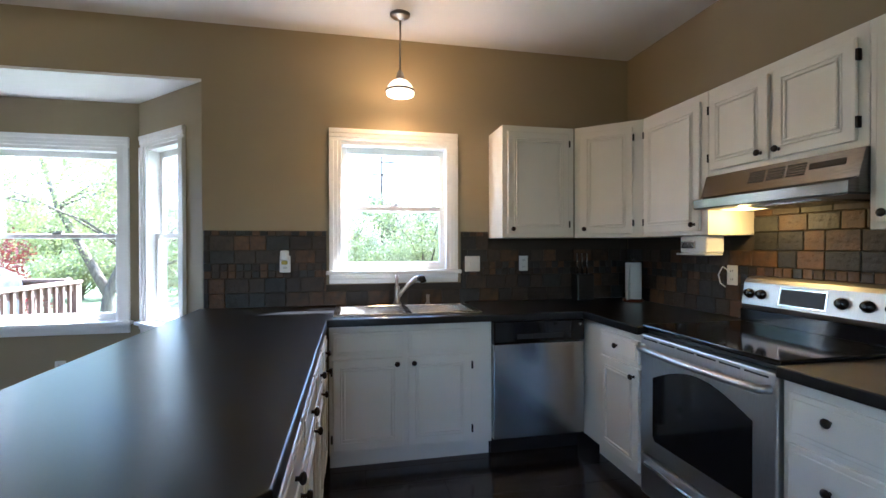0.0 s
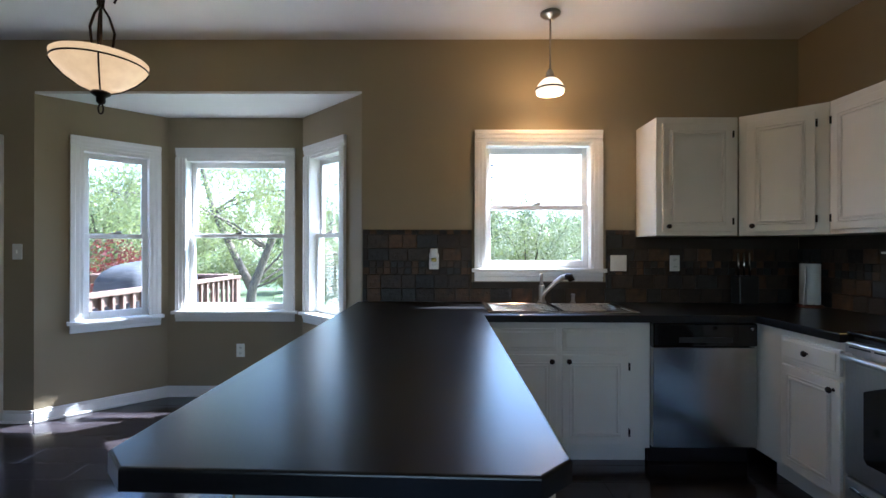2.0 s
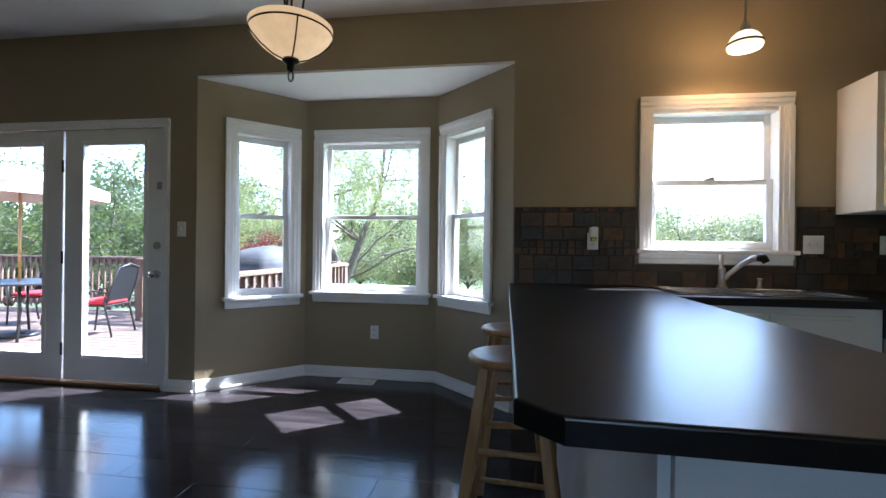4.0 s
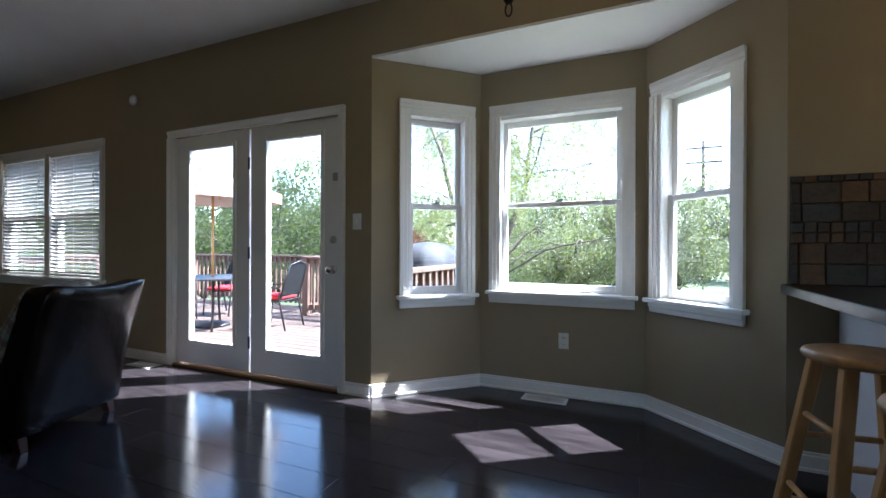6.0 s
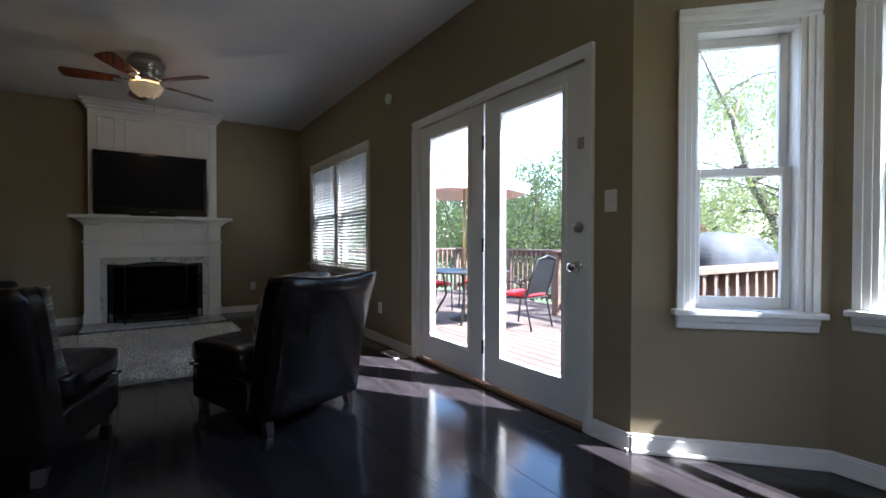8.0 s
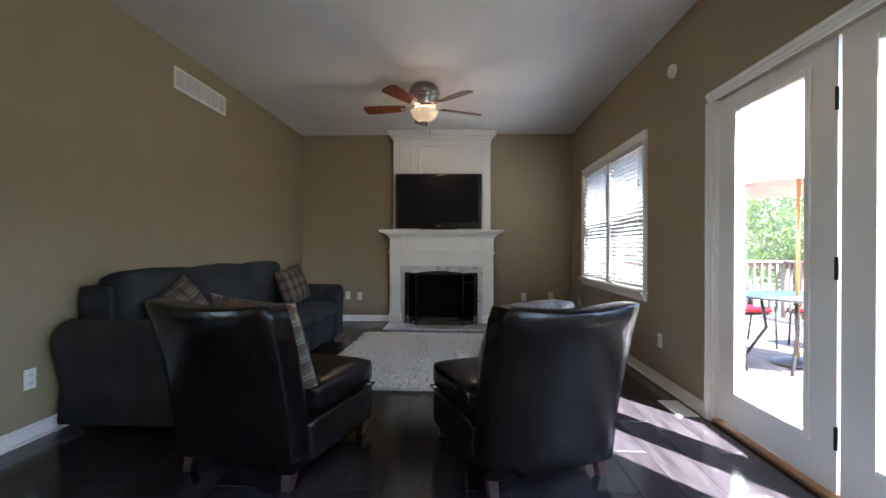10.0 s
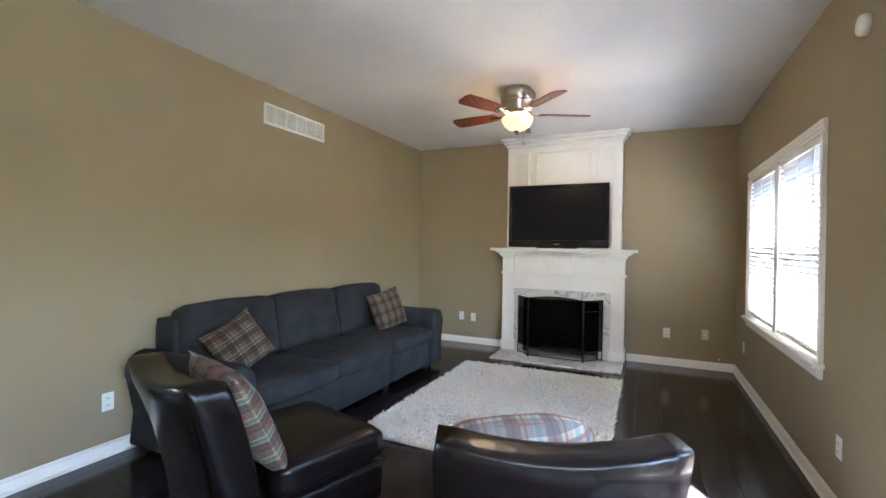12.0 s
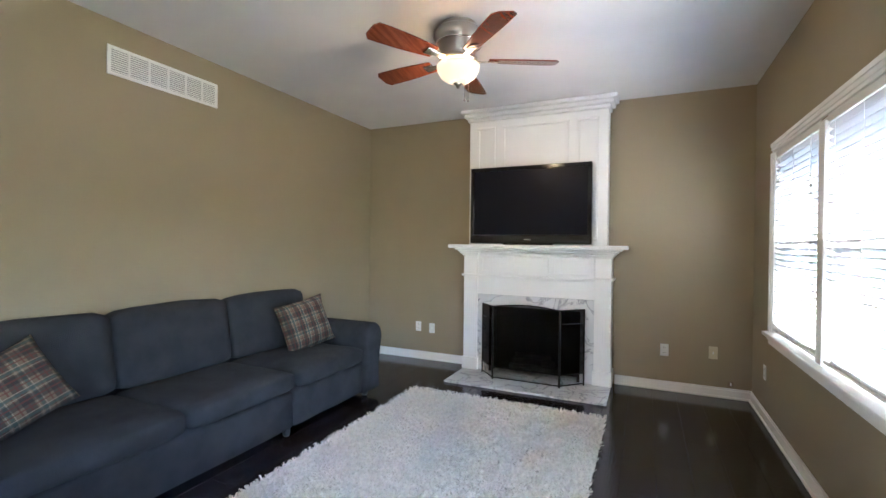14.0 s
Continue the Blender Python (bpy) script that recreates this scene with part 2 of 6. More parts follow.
# walls run so that their outside is on the left
# north wall, from east to west would put outside right; it runs west to east
wall("wall_north", (WX, NY), (EX + T, NY), CZ, T, [(-9.27 - WX, -7.31 - WX, 0.70, 2.07), (-6.24 - WX, -4.39 - WX, 0, 2.055), (BL - WX, BR - WX, 0, BZ + 0.02), (-0.81 - WX, -0.03 - WX, 1.10, 2.07)], "taupe painted wall with door, bay and window openings")
wall("wall_west", (WX, SY - T), (WX, NY), CZ, T, label="taupe painted wall behind the fireplace")
wall("wall_south", (-5.03, SY), (WX - T, SY), CZ, T, label="long taupe painted wall behind the sofa")
wall("wall_return", (-4.9, -2.2), (-4.9, SY + 0.13), CZ, T, label="taupe painted wall return")
# unseen back wall; its opening is added to let sky light in
wall("wall_back", (EX + T, -2.2), (-4.9 - T, -2.2), CZ, T, [(2.26, 4.14, 0.80, 2.08)], label="plain taupe painted wall with an added window opening")
wall("wall_east", (EX, NY), (EX, -2.2), CZ, T, label="taupe painted kitchen wall")
d45 = math.dist((BL, NY), (BLI, BY))
dC = math.dist((BRI, BY), (BR, NY))
wA, wB, wC = (0.20, 0.815), (0.145, 1.04), (0.047, 0.67)
wall("wall_bay_west", (BL, NY), (BLI, BY), BZ, T, [(wA[0] + 0.06, wA[1] - 0.06, 0.71, 2.08)], "angled taupe bay wall with a window")
wall("wall_bay_north", (BLI, BY), (BRI, BY), BZ, T, [(wB[0], wB[1], 0.71, 2.08)], "taupe bay wall with a wide window")
wall("wall_bay_east", (BRI, BY), (BR, NY), BZ, T, [(wC[0] + 0.06, wC[1] - 0.06, 0.71, 2.08)], "angled taupe bay wall with a window")
part("ceiling", boxes((WX - T, EX + T, -2.2 - T, NY + T, CZ, CZ + 0.1)), CEIL, label="white painted ceiling", kind="structure")
part("ceiling_bay", prism(bmesh.new(), [(BL + 0.001, NY + 0.002), (BLI, BY + 0.001), (BRI, BY + 0.001), (BR - 0.001, NY + 0.002)], BZ, BZ + 0.018), CEIL, label="white painted bay ceiling", kind="structure")
part("roof_bay", prism(bmesh.new(), [(BL - 0.15, NY + T), (BLI - 0.15, BY + 0.2), (BRI + 0.15, BY + 0.2), (BR + 0.15, NY + T)], BZ + 0.02, BZ + 0.1), TRIM, label="bay roof slab", kind="structure")
floor = part("floor", prism(bmesh.new(), [(WX - T, -2.2 - T), (EX + T, -2.2 - T), (EX + T, NY + T), (BR + 0.1, NY + T), (BRI + 0.1, BY + T), (BLI - 0.1, BY + T), (BL - 0.1, NY + T), (WX - T, NY + T)], -0.2, -0.006), JOINT, label="dark laminate plank floor with fine joints", kind="structure")


def window(name, m, w, z0, z1, label, casing=0.085, double=False, head=0.0):
    """A hung window on a wall's inner face: m has x along the wall from the casing's edge, y outwards. z0 stool underside, z1 casing top."""
    th = new(name)
    th.matrix_world = m
    tagged(th, label, kind="structure")
    fr = bmesh.new()
    st = z0 + 0.105
    for s in (-1, 1):
        for k, (wd, pr) in enumerate(((casing, 0.014), (casing * 0.72, 0.021), (casing * 0.38, 0.027))):
            a, b = (0, wd) if s < 0 else (w - wd, w)
            box(fr, a, b, -pr, -pr + 0.012 if k else 0.0, st, z1 - casing, 0.002)
    for k, (wd, pr) in enumerate(((casing, 0.014), (casing * 0.72, 0.021), (casing * 0.38, 0.027))):
        box(fr, 0, w, -pr, -pr + 0.012 if k else 0.0, z1 - wd, z1, 0.002)
    part("window_casing", fr, TRIM, th)
    part("window_sill", boxes((-0.02, w + 0.02, -0.06, 0.05, st - 0.028, st), bevel=0.006, seg=2), TRIM, th)
    part("window_apron", boxes((0.0, w, -0.022, 0.0, z0 + 0.012, st - 0.028), (0.0, w, -0.032, -0.0225, z0 + 0.045, st - 0.028), bevel=0.004), TRIM, th)
    i0, i1 = casing * 0.75, w - casing * 0.75
    top = z1 - casing * 0.75
    part("window_jamb", boxes((i0 - 0.02, i0 + 0.022, 0.001, 0.13, st, top), (i1 - 0.022, i1 + 0.02, 0.001, 0.13, st, top), (i0, i1, 0.001, 0.13, top - 0.045, top + 0.02), (i0, i1, 0.051, 0.16, st - 0.03, st + 0.012)), TRIM, th)
    spans = [(i0 + 0.022, i1 - 0.022)]
    if double:
        c = w / 2
        part("window_mullion", boxes((c - 0.045, c + 0.045, -0.014, 0.13, st, top - 0.045), bevel=0.003), TRIM, th)
        spans = [(i0 + 0.022, c - 0.045), (c + 0.045, i1 - 0.022)]
    t2 = top - 0.045
    mid = (st + t2) / 2 + head
    for a, b in spans:
        for nm, za, zb, ya, rb, rt in (("lower_sash", st + 0.012, mid + 0.018, 0.05, 0.044, 0.036), ("upper_sash", mid - 0.018, t2, 0.087, 0.036, 0.045)):
            q = 0.038
            sash = boxes((a, a + q, ya, ya + 0.032, za, zb), (b - q, b, ya, ya + 0.032, za, zb), (a + q, b - q, ya, ya + 0.032, za, za + rb), (a + q, b - q, ya, ya + 0.032, zb - rt, zb), bevel=0.003)
            so = part(nm, sash, TRIM, th)
            pane = part("pane", boxes((a + q, b - q, ya + 0.014, ya + 0.018, za + rb, zb - rt)), PANE, so, "clear glass")
            pane.visible_shadow = False
            if nm == "lower_sash":
                lk = bmesh.new()
                box(lk, (a + b) / 2 - 0.03, (a + b) / 2 + 0.03, ya + 0.002, ya + 0.028, zb, zb + 0.012, 0.003)
                box(lk, (a + b) / 2 - 0.005, (a + b) / 2 + 0.035, ya + 0.005, ya + 0.018, zb + 0.012, zb + 0.022, 0.003)
                part("sash_lock", lk, NICKEL, so, "small metal sash lock")
    return th


window("window_1", along((-0.886, NY), (0.05, NY)), 0.93, 1.035, 2.145, "white double hung window over the kitchen sink")
window("window_2", along((BL, NY), (BLI, BY)) @ pose(wA[0], 0, 0), wA[1] - wA[0] - 0.015, 0.615, 2.15, "narrow white double hung window in the bay")
window("window_3", along((-3.43, BY), (-2.4, BY)), 1.03, 0.64, 2.15, "wide white double hung window in the bay")
window("window_4", along((BRI, BY), (BR, NY)) @ pose(wC[0], 0, 0), wC[1] - wC[0], 0.64, 2.15, "narrow white double hung window in the bay")
window("window_5", along((-9.33, NY), (-7.255, NY)), 2.075, 0.63, 2.15, "twin white window with lowered blinds", casing=0.075, double=True)
# not a known window: added behind the view to brighten the rooms
window("added_window", along((EX + T - 2.2, -2.2), (EX + T - 4.2, -2.2)), 2.0, 0.72, 2.15, "unseen twin white window added to let sky light in from behind", double=True)


def baseboard(name, p0, p1, a=0.0, b=0.0):
    length = math.dist(p0, p1)
    bm = boxes((a, length - b, -0.014, -0.0005, 0, 0.075), (a, length - b, -0.010, -0.0005, 0.0755, 0.092), (a, length - b, -0.028, -0.0145, 0, 0.018), bevel=0.003)
    ob = part(name, bm, TRIM, label="white painted baseboard", kind="structure")
    ob.matrix_world = along(p0, p1)
    return ob


baseboard("baseboard", (WX, NY), (-6.295, NY))
baseboard("baseboard", (-4.335, NY), (BL, NY))
baseboard("baseboard", (BL, NY), (BLI, BY))
baseboard("baseboard", (BLI, BY), (BRI, BY))
baseboard("baseboard", (BRI, BY), (BR, NY))
baseboard("baseboard", (BR, NY), (-1.5, NY))
baseboard("baseboard", (WX, SY), (WX, 1.40))
baseboard("baseboard", (WX, 2.96), (WX, NY))
baseboard("baseboard", (-5.03, SY), (WX, SY))


def door_leaf(name, x0, x1, knob, label):
    th = new(name)
    th.matrix_world = pose(x0, NY + 0.03, 0)
    tagged(th, label, kind="structure")
    w = x1 - x0
    g0, g1 = 0.175, w - 0.175
    za, zb = 0.235, 1.93
    part("door_slab", boxes((0, g0, 0, 0.042, 0.03, 2.045), (g1, w, 0, 0.042, 0.03, 2.045), (g0, g1, 0, 0.042, 0.03, za), (g0, g1, 0, 0.042, zb, 2.045)), TRIM, th)
    part("glazing_bead", boxes((g0 - 0.03, g0 + 0.006, -0.012, 0, za - 0.03, zb + 0.03), (g1 - 0.006, g1 + 0.03, -0.012, 0, za - 0.03, zb + 0.03), (g0 + 0.006, g1 - 0.006, -0.012, 0, zb - 0.006, zb + 0.03), (g0 + 0.006, g1 - 0.006, -0.012, 0, za - 0.03, za + 0.006), bevel=0.004), TRIM, th)
    p = part("pane", boxes((g0, g1, 0.018, 0.023, za, zb)), PANE, th, "clear glass")
    p.visible_shadow = False
    if knob:
        k = lathe(bmesh.new(), [(0.032, 0), (0.032, 0.006), (0.014, 0.012), (0.012, 0.03), (0.024, 0.04), (0.029, 0.052), (0.026, 0.066), (0.012, 0.074)], 20, pose(w - 0.065, 0, 0.90, 90))
        part("door_knob", k, CHROME, th, "polished round door knob", smooth=True)
        k = lathe(bmesh.new(), [(0.03, 0), (0.03, 0.012), (0.022, 0.02), (0.01, 0.024)], 20, pose(w - 0.065, 0, 1.125, 90))
        part("deadbolt", k, NICKEL, th, "round deadbolt", smooth=True)
        fl = boxes((w - 0.06, w - 0.012, -0.02, -0.001, 1.565, 1.625), (w - 0.03, w + 0.03, -0.03, -0.021, 1.585, 1.603), bevel=0.003)
        part("flip_lock", fl, NICKEL, th, "brushed metal flip lock")
    return th


door_leaf("door_1", -6.225, -5.33, False, "white fixed french door panel with full glass")
door_leaf("door_2", -5.31, -4.405, True, "closed white french door with full glass and round knob")
hb = bmesh.new()
for z in (0.28, 1.02, 1.76):
    tube(hb, [(-5.32, NY + 0.018, z - 0.05), (-5.32, NY + 0.018, z + 0.05)], 0.008)
part("door_hinges", hb, IRON, label="dark metal door hinges", kind="structure")
dc = bmesh.new()
for k, (wd, pr) in enumerate(((0.062, 0.014), (0.042, 0.021), (0.02, 0.027))):
    a = 0.0 if k == 0 else -pr + 0.012
    for x0, x1 in ((-6.292, -6.292 + wd), (-4.338 - wd, -4.338)):
        box(dc, x0, x1, NY - pr, NY + a, 0, 2.11 - 0.062, 0.002)
    box(dc, -6.292, -4.338, NY - pr, NY + a, 2.11 - wd, 2.11, 0.002)
box(dc, -6.24, -6.226, NY + 0.001, NY + T, 0.02, 2.05)
box(dc, -4.404, -4.39, NY + 0.001, NY + T, 0.02, 2.05)
part("door_casing", dc, TRIM, label="white painted door casing", kind="structure")
part("door_threshold", boxes((-6.24, -4.39, NY - 0.01, NY + T, 0, 0.02), bevel=0.004), mat("oak_threshold", (0.22, 0.12, 0.05), 0.4), label="wooden door threshold", kind="structure")


# ---- kitchen ----


def knob(parent, x, z, name="knob"):
    k = lathe(bmesh.new(), [(0.009, 0), (0.006, 0.006), (0.006, 0.014), (0.014, 0.019), (0.016, 0.025), (0.012, 0.031), (0.004, 0.033)], 16, pose(x, 0, z, 90))
    return part(name, k, KNOBM, parent, "dark bronze knob", smooth=True)


def front(parent, name, x0, x1, z0, z1, knob_at=None, hinge=None, beads=True):
    """A cabinet door or drawer face: slab, bead frame, knob, hinges. Its face looks to -y."""
    bm = boxes((x0, x1, -0.019, -0.001, z0, z1), bevel=0.004, seg=2)
    bd = bmesh.new()
    if beads:
        for ins, wd, pr in ((0.043, 0.008, 0.006), (0.058, 0.013, 0.010)):
            a, b, c, d = x0 + ins, x1 - ins, z0 + ins, z1 - ins
            for s in ((a, b, c, c + wd), (a, b, d - wd, d), (a, a + wd, c + wd, d - wd), (b - wd, b, c + wd, d - wd)):
                box(bd, s[0], s[1], -0.019 - pr, -0.0191, s[2], s[3], 0.003)
    else:
        ins = 0.018
        box(bd, x0 + ins, x1 - ins, -0.0245, -0.0191, z0 + ins, z1 - ins, 0.003)
    d = part(name, bm, CAB, parent)
    part("bead_moulding" if beads else "raised_panel", bd, CAB, d)
    if knob_at:
        k = knob(d, 0, 0)
        k.location = (knob_at[0], -0.019, knob_at[1])
    if hinge is not None:
        for z in (z0 + 0.07, z1 - 0.07):
            hg = boxes((hinge - 0.005, hinge + 0.005, -0.021, -0.0005, z - 0.022, z + 0.022), bevel=0.001)
            part("hinge", hg, IRON, d, "small dark hinge")
    return d


CT = 0.895  # counter top
# base run under the sink
c = thing("sink_base_cabinet", pose(-0.86, 3.505, 0), "cream white painted double door sink base cabinet", "cabinet")
part("body", boxes((0, 0.978, 0, 0.59, 0.1, 0.849)), CAB, c)
part("toe_kick", boxes((0, 0.978, 0.06, 0.08, 0, 0.0995)), CAB, c)
for i, (a, b) in enumerate(((0.02, 0.425), (0.455, 0.845))):
    front(c, "drawer_front", a, b, 0.68, 0.81, beads=False)
    front(c, "door", a, b, 0.125, 0.655, (b - 0.035 if i == 0 else a + 0.035, 0.62), a - 0.006 if i == 0 else b + 0.006)

c = thing("dishwasher", pose(0.122, 3.5, 0), "stainless steel dishwasher with a black control strip", "dishwasher")
part("door_panel", boxes((0, 0.61, -0.03, 0.03, 0.115, 0.705), bevel=0.006, seg=3), STEEL, c)
part("control_strip", boxes((0, 0.61, -0.034, 0.03, 0.71, 0.845), bevel=0.008, seg=2), BLACKGLOSS, c, "black control strip")
part("pull_recess", boxes((0.15, 0.46, -0.0375, -0.0345, 0.735, 0.765), bevel=0.001), BLACKMAT, c, "recessed pull")
part("body", boxes((0.003, 0.607, 0.031, 0.58, 0.1, 0.845)), BLACKMAT, c)
part("kick_plate", boxes((0.005, 0.605, 0.05, 0.07, 0.0, 0.0995)), BLACKMAT, c)
b = lathe(bmesh.new(), [(0.011, 0), (0.011, 0.004), (0.006, 0.006)], 16, pose(0.575, -0.034, 0.815, 90))
part("badge", b, CHROME, c, "small round metal badge", smooth=True)

c = thing("corner_base_cabinet", pose(0.745, 3.495, 0, 0, 0, -90), "cream white painted base cabinet with drawer and door", "cabinet")
part("body", boxes((-0.6, 0.592, 0, 0.71, 0.1, 0.849)), CAB, c)
part("toe_kick", boxes((0.08, 0.592, 0.06, 0.08, 0, 0.0995)), CAB, c)
front(c, "drawer_front", 0.215, 0.575, 0.69, 0.815, (0.395, 0.755), beads=False)
front(c, "door", 0.215, 0.575, 0.125, 0.665, (0.54, 0.62))

c = thing("drawer_base_cabinet", pose(0.745, 2.14, 0, 0, 0, -90), "cream white painted base cabinet with a stack of drawers", "cabinet")
part("body", boxes((0, 1.0, 0, 0.71, 0.1, 0.849)), CAB, c)
part("toe_kick", boxes((0, 1.0, 0.06, 0.08, 0, 0.0995)), CAB, c)
for z0, z1 in ((0.665, 0.815), (0.40, 0.64), (0.125, 0.375)):
    front(c, "drawer_front", 0.03, 0.47, z0, z1, (0.17, (z0 + z1) / 2 + 0.02), beads=False)

c = thing("peninsula_cabinet", pose(-0.89, 1.74, 0, 0, 0, 90), "cream white painted peninsula cabinet run with knobs", "cabinet")
part("body", boxes((0, 1.76, 0, 0.60, 0.1, 0.849)), CAB, c)
part("toe_kick", boxes((0, 1.70, 0.06, 0.08, 0, 0.0995)), CAB, c)
for x0, x1 in ((0.03, 0.44), (0.47, 0.88), (0.91, 1.30), (1.33, 1.69)):
    front(c, "drawer_front", x0, x1, 0.69, 0.815, ((x0 + x1) / 2, 0.755), beads=False)
    front(c, "door", x0, x1, 0.125, 0.665, (x1 - 0.035, 0.62))
pb = boxes((-1.512, -1.492, 1.735, 4.085, 0, 0.849), (-1.491, -0.89, 1.72, 1.738, 0, 0.849))
part("peninsula_back_panel", pb, mat("white_panel_paint", (0.66, 0.66, 0.66), 0.5, dark=(0.60, 0.60, 0.61), scale=3), label="plain white painted back panel of the peninsula", kind="structure")

# worktops
w = bmesh.new()
prism(w, [(-1.735, 4.096), (-1.738, 1.70), (-1.668, 1.632), (-0.935, 1.605), (-0.865, 1.67), (-0.868, 3.45), (0.745 - 0.035, 3.45), (0.71, 2.903), (1.46, 2.903), (1.46, 4.096)], CT - 0.042, CT)
top = [f for f in w.faces if abs(f.normal.z) > 0.9 and f.calc_center_median().z > CT - 0.01]
es = [e for f in top for e in f.edges]
bmesh.ops.bevel(w, geom=es, offset=0.006, segments=3, profile=0.5, affect="EDGES")
# sink cut out
wt = part("countertop", w, COUNTER)
cut = new("cutter", bpy.data.meshes.new("cutter"))
cb = boxes((-0.82, 0.05, 3.55, 4.01, CT - 0.2, CT + 0.1))
cb.to_mesh(cut.data)
md = wt.modifiers.new("hole", "BOOLEAN")
md.object, md.operation, md.solver = cut, "DIFFERENCE", "EXACT"
dg = bpy.context.evaluated_depsgraph_get()
nm = bpy.data.meshes.new_from_object(wt.evaluated_get(dg))
wt.modifiers.clear()
wt.data = nm
bpy.data.objects.remove(cut)
tagged(wt, "satin black laminate worktop with clipped corners, running round the kitchen", "countertop")
tagged(part("countertop", boxes((0.71, 1.46, 1.0, 2.143, CT - 0.042, CT), bevel=0.005, seg=2), COUNTER), "satin black laminate worktop beside the range", "countertop")

# sink
s = thing("kitchen_sink", pose(-0.385, 3.78, CT), "stainless steel double bowl drop-in sink", "sink")
rim = bmesh.new()
W2, D2 = 0.455, 0.255
for a in ((-W2, W2, -D2, -D2 + 0.035), (-W2, W2, D2 - 0.085, D2), (-W2, -W2 + 0.035, -D2 + 0.035, D2 - 0.085), (W2 - 0.035, W2, -D2 + 0.035, D2 - 0.085), (-0.018, 0.018, -D2 + 0.035, D2 - 0.085)):
    box(rim, *a, 0.001, 0.009, 0.003)
part("rim", rim, CHROME, s)
for x0, x1 in ((-W2 + 0.036, -0.019), (0.019, W2 - 0.036)):
    y0, y1 = -D2 + 0.036, D2 - 0.086
    bw = bmesh.new()
    for q in ((x0, x0 + 0.004, y0, y1, -0.17, 0.004), (x1 - 0.004, x1, y0, y1, -0.17, 0.004), (x0, x1, y0, y0 + 0.004, -0.17, 0.004), (x0, x1, y1 - 0.004, y1, -0.17, 0.004), (x0, x1, y0, y1, -0.174, -0.17)):
        box(bw, *q)
    bo = part("bowl", bw, STEEL, s, "brushed steel bowl")
    part("drain", lathe(bmesh.new(), [(0.04, -0.1695), (0.04, -0.166), (0.02, -0.165)], 16, pose((x0 + x1) / 2, (y0 + y1) / 2, 0)), CHROME, bo, smooth=True)
f = thing("kitchen_faucet", pose(-0.42, 3.98, CT + 0.0095), "brushed steel single lever pull-out kitchen faucet", "faucet")
part("base", lathe(bmesh.new(), [(0.03, 0), (0.03, 0.008), (0.024, 0.014), (0.021, 0.02), (0.021, 0.11), (0.018, 0.125)], 20), NICKEL, f, smooth=True)
part("spout", tube(bmesh.new(), [(0, 0, 0.04), (0.03, -0.03, 0.09), (0.075, -0.08, 0.15), (0.115, -0.12, 0.185), (0.135, -0.14, 0.19)], [0.014, 0.014, 0.015, 0.019, 0.021], 14), NICKEL, f, smooth=True)
part("spray_head", tube(bmesh.new(), [(0.135, -0.14, 0.193), (0.155, -0.16, 0.188), (0.165, -0.17, 0.165)], [0.024, 0.025, 0.019], 14), KNOBM, f, "dark spray head", smooth=True)
part("lever", tube(bmesh.new(), [(0, 0, 0.12), (-0.002, 0.004, 0.16), (0.0, 0.008, 0.205)], [0.013, 0.012, 0.015], 12), NICKEL, f, smooth=True)
d = thing("soap_dispenser", pose(-0.20, 3.985, CT + 0.0095), "small steel soap dispenser beside the sink", "dispenser")
part("stem", lathe(bmesh.new(), [(0.018, 0), (0.018, 0.006), (0.012, 0.01), (0.012, 0.05), (0.015, 0.052), (0.015, 0.062), (0.006, 0.064)], 16), NICKEL, d, smooth=True)


def upper(name, m, w, z0, z1, doors, label, depth=0.3, last=None):
    c = thing(name, m, label, "cabinet")
    part("body", boxes((0, w, 0, depth, z0, z1), bevel=0.002), CAB, c)
    for a, b, side in doors:
        front(c, "door", a, b, z0 + 0.025, z1 - 0.045, ((a + 0.032) if side == "l" else (b - 0.032), z0 + 0.06), (b + 0.006) if side == "l" else (a - 0.006))
    return c


U0, U1 = 1.37, 2.15
upper("wall_cabinet", pose(0.29, 3.79, 0), 0.535, U0, U1, [(0.035, 0.49, "l")], "cream white painted wall cabinet beside the sink window", 0.308)
c = thing("corner_wall_cabinet", pose(0.83, 3.785, 0, 0, 0, -42.6), "cream white painted diagonal corner wall cabinet", "cabinet")
part("body", prism(bmesh.new(), [(0, 0), (0.448, 0), (0.66, 0.23), (0.23, 0.455), (0.21, 0.23)], U0, U1), CAB, c)
front(c, "door", 0.045, 0.385, U0 + 0.025, U1 - 0.045, (0.077, U0 + 0.06), 0.391)
upper("wall_cabinet", pose(1.16, 3.478, 0, 0, 0, -90), 0.547, U0, U1, [(0.03, 0.50, "r")], "cream white painted wall cabinet beside the range hood", 0.303)
upper("wall_cabinet", pose(1.16, 2.929, 0, 0, 0, -90), 0.762, 1.685, U1, [(0.02, 0.36, "r"), (0.385, 0.725, "l")], "low cream white double door wall cabinet over the range hood", 0.303)
upper("wall_cabinet", pose(1.16, 2.165, 0, 0, 0, -90), 0.75, U0, U1, [(0.03, 0.36, "l"), (0.39, 0.72, "r")], "cream white painted wall cabinet beside the range", 0.303)

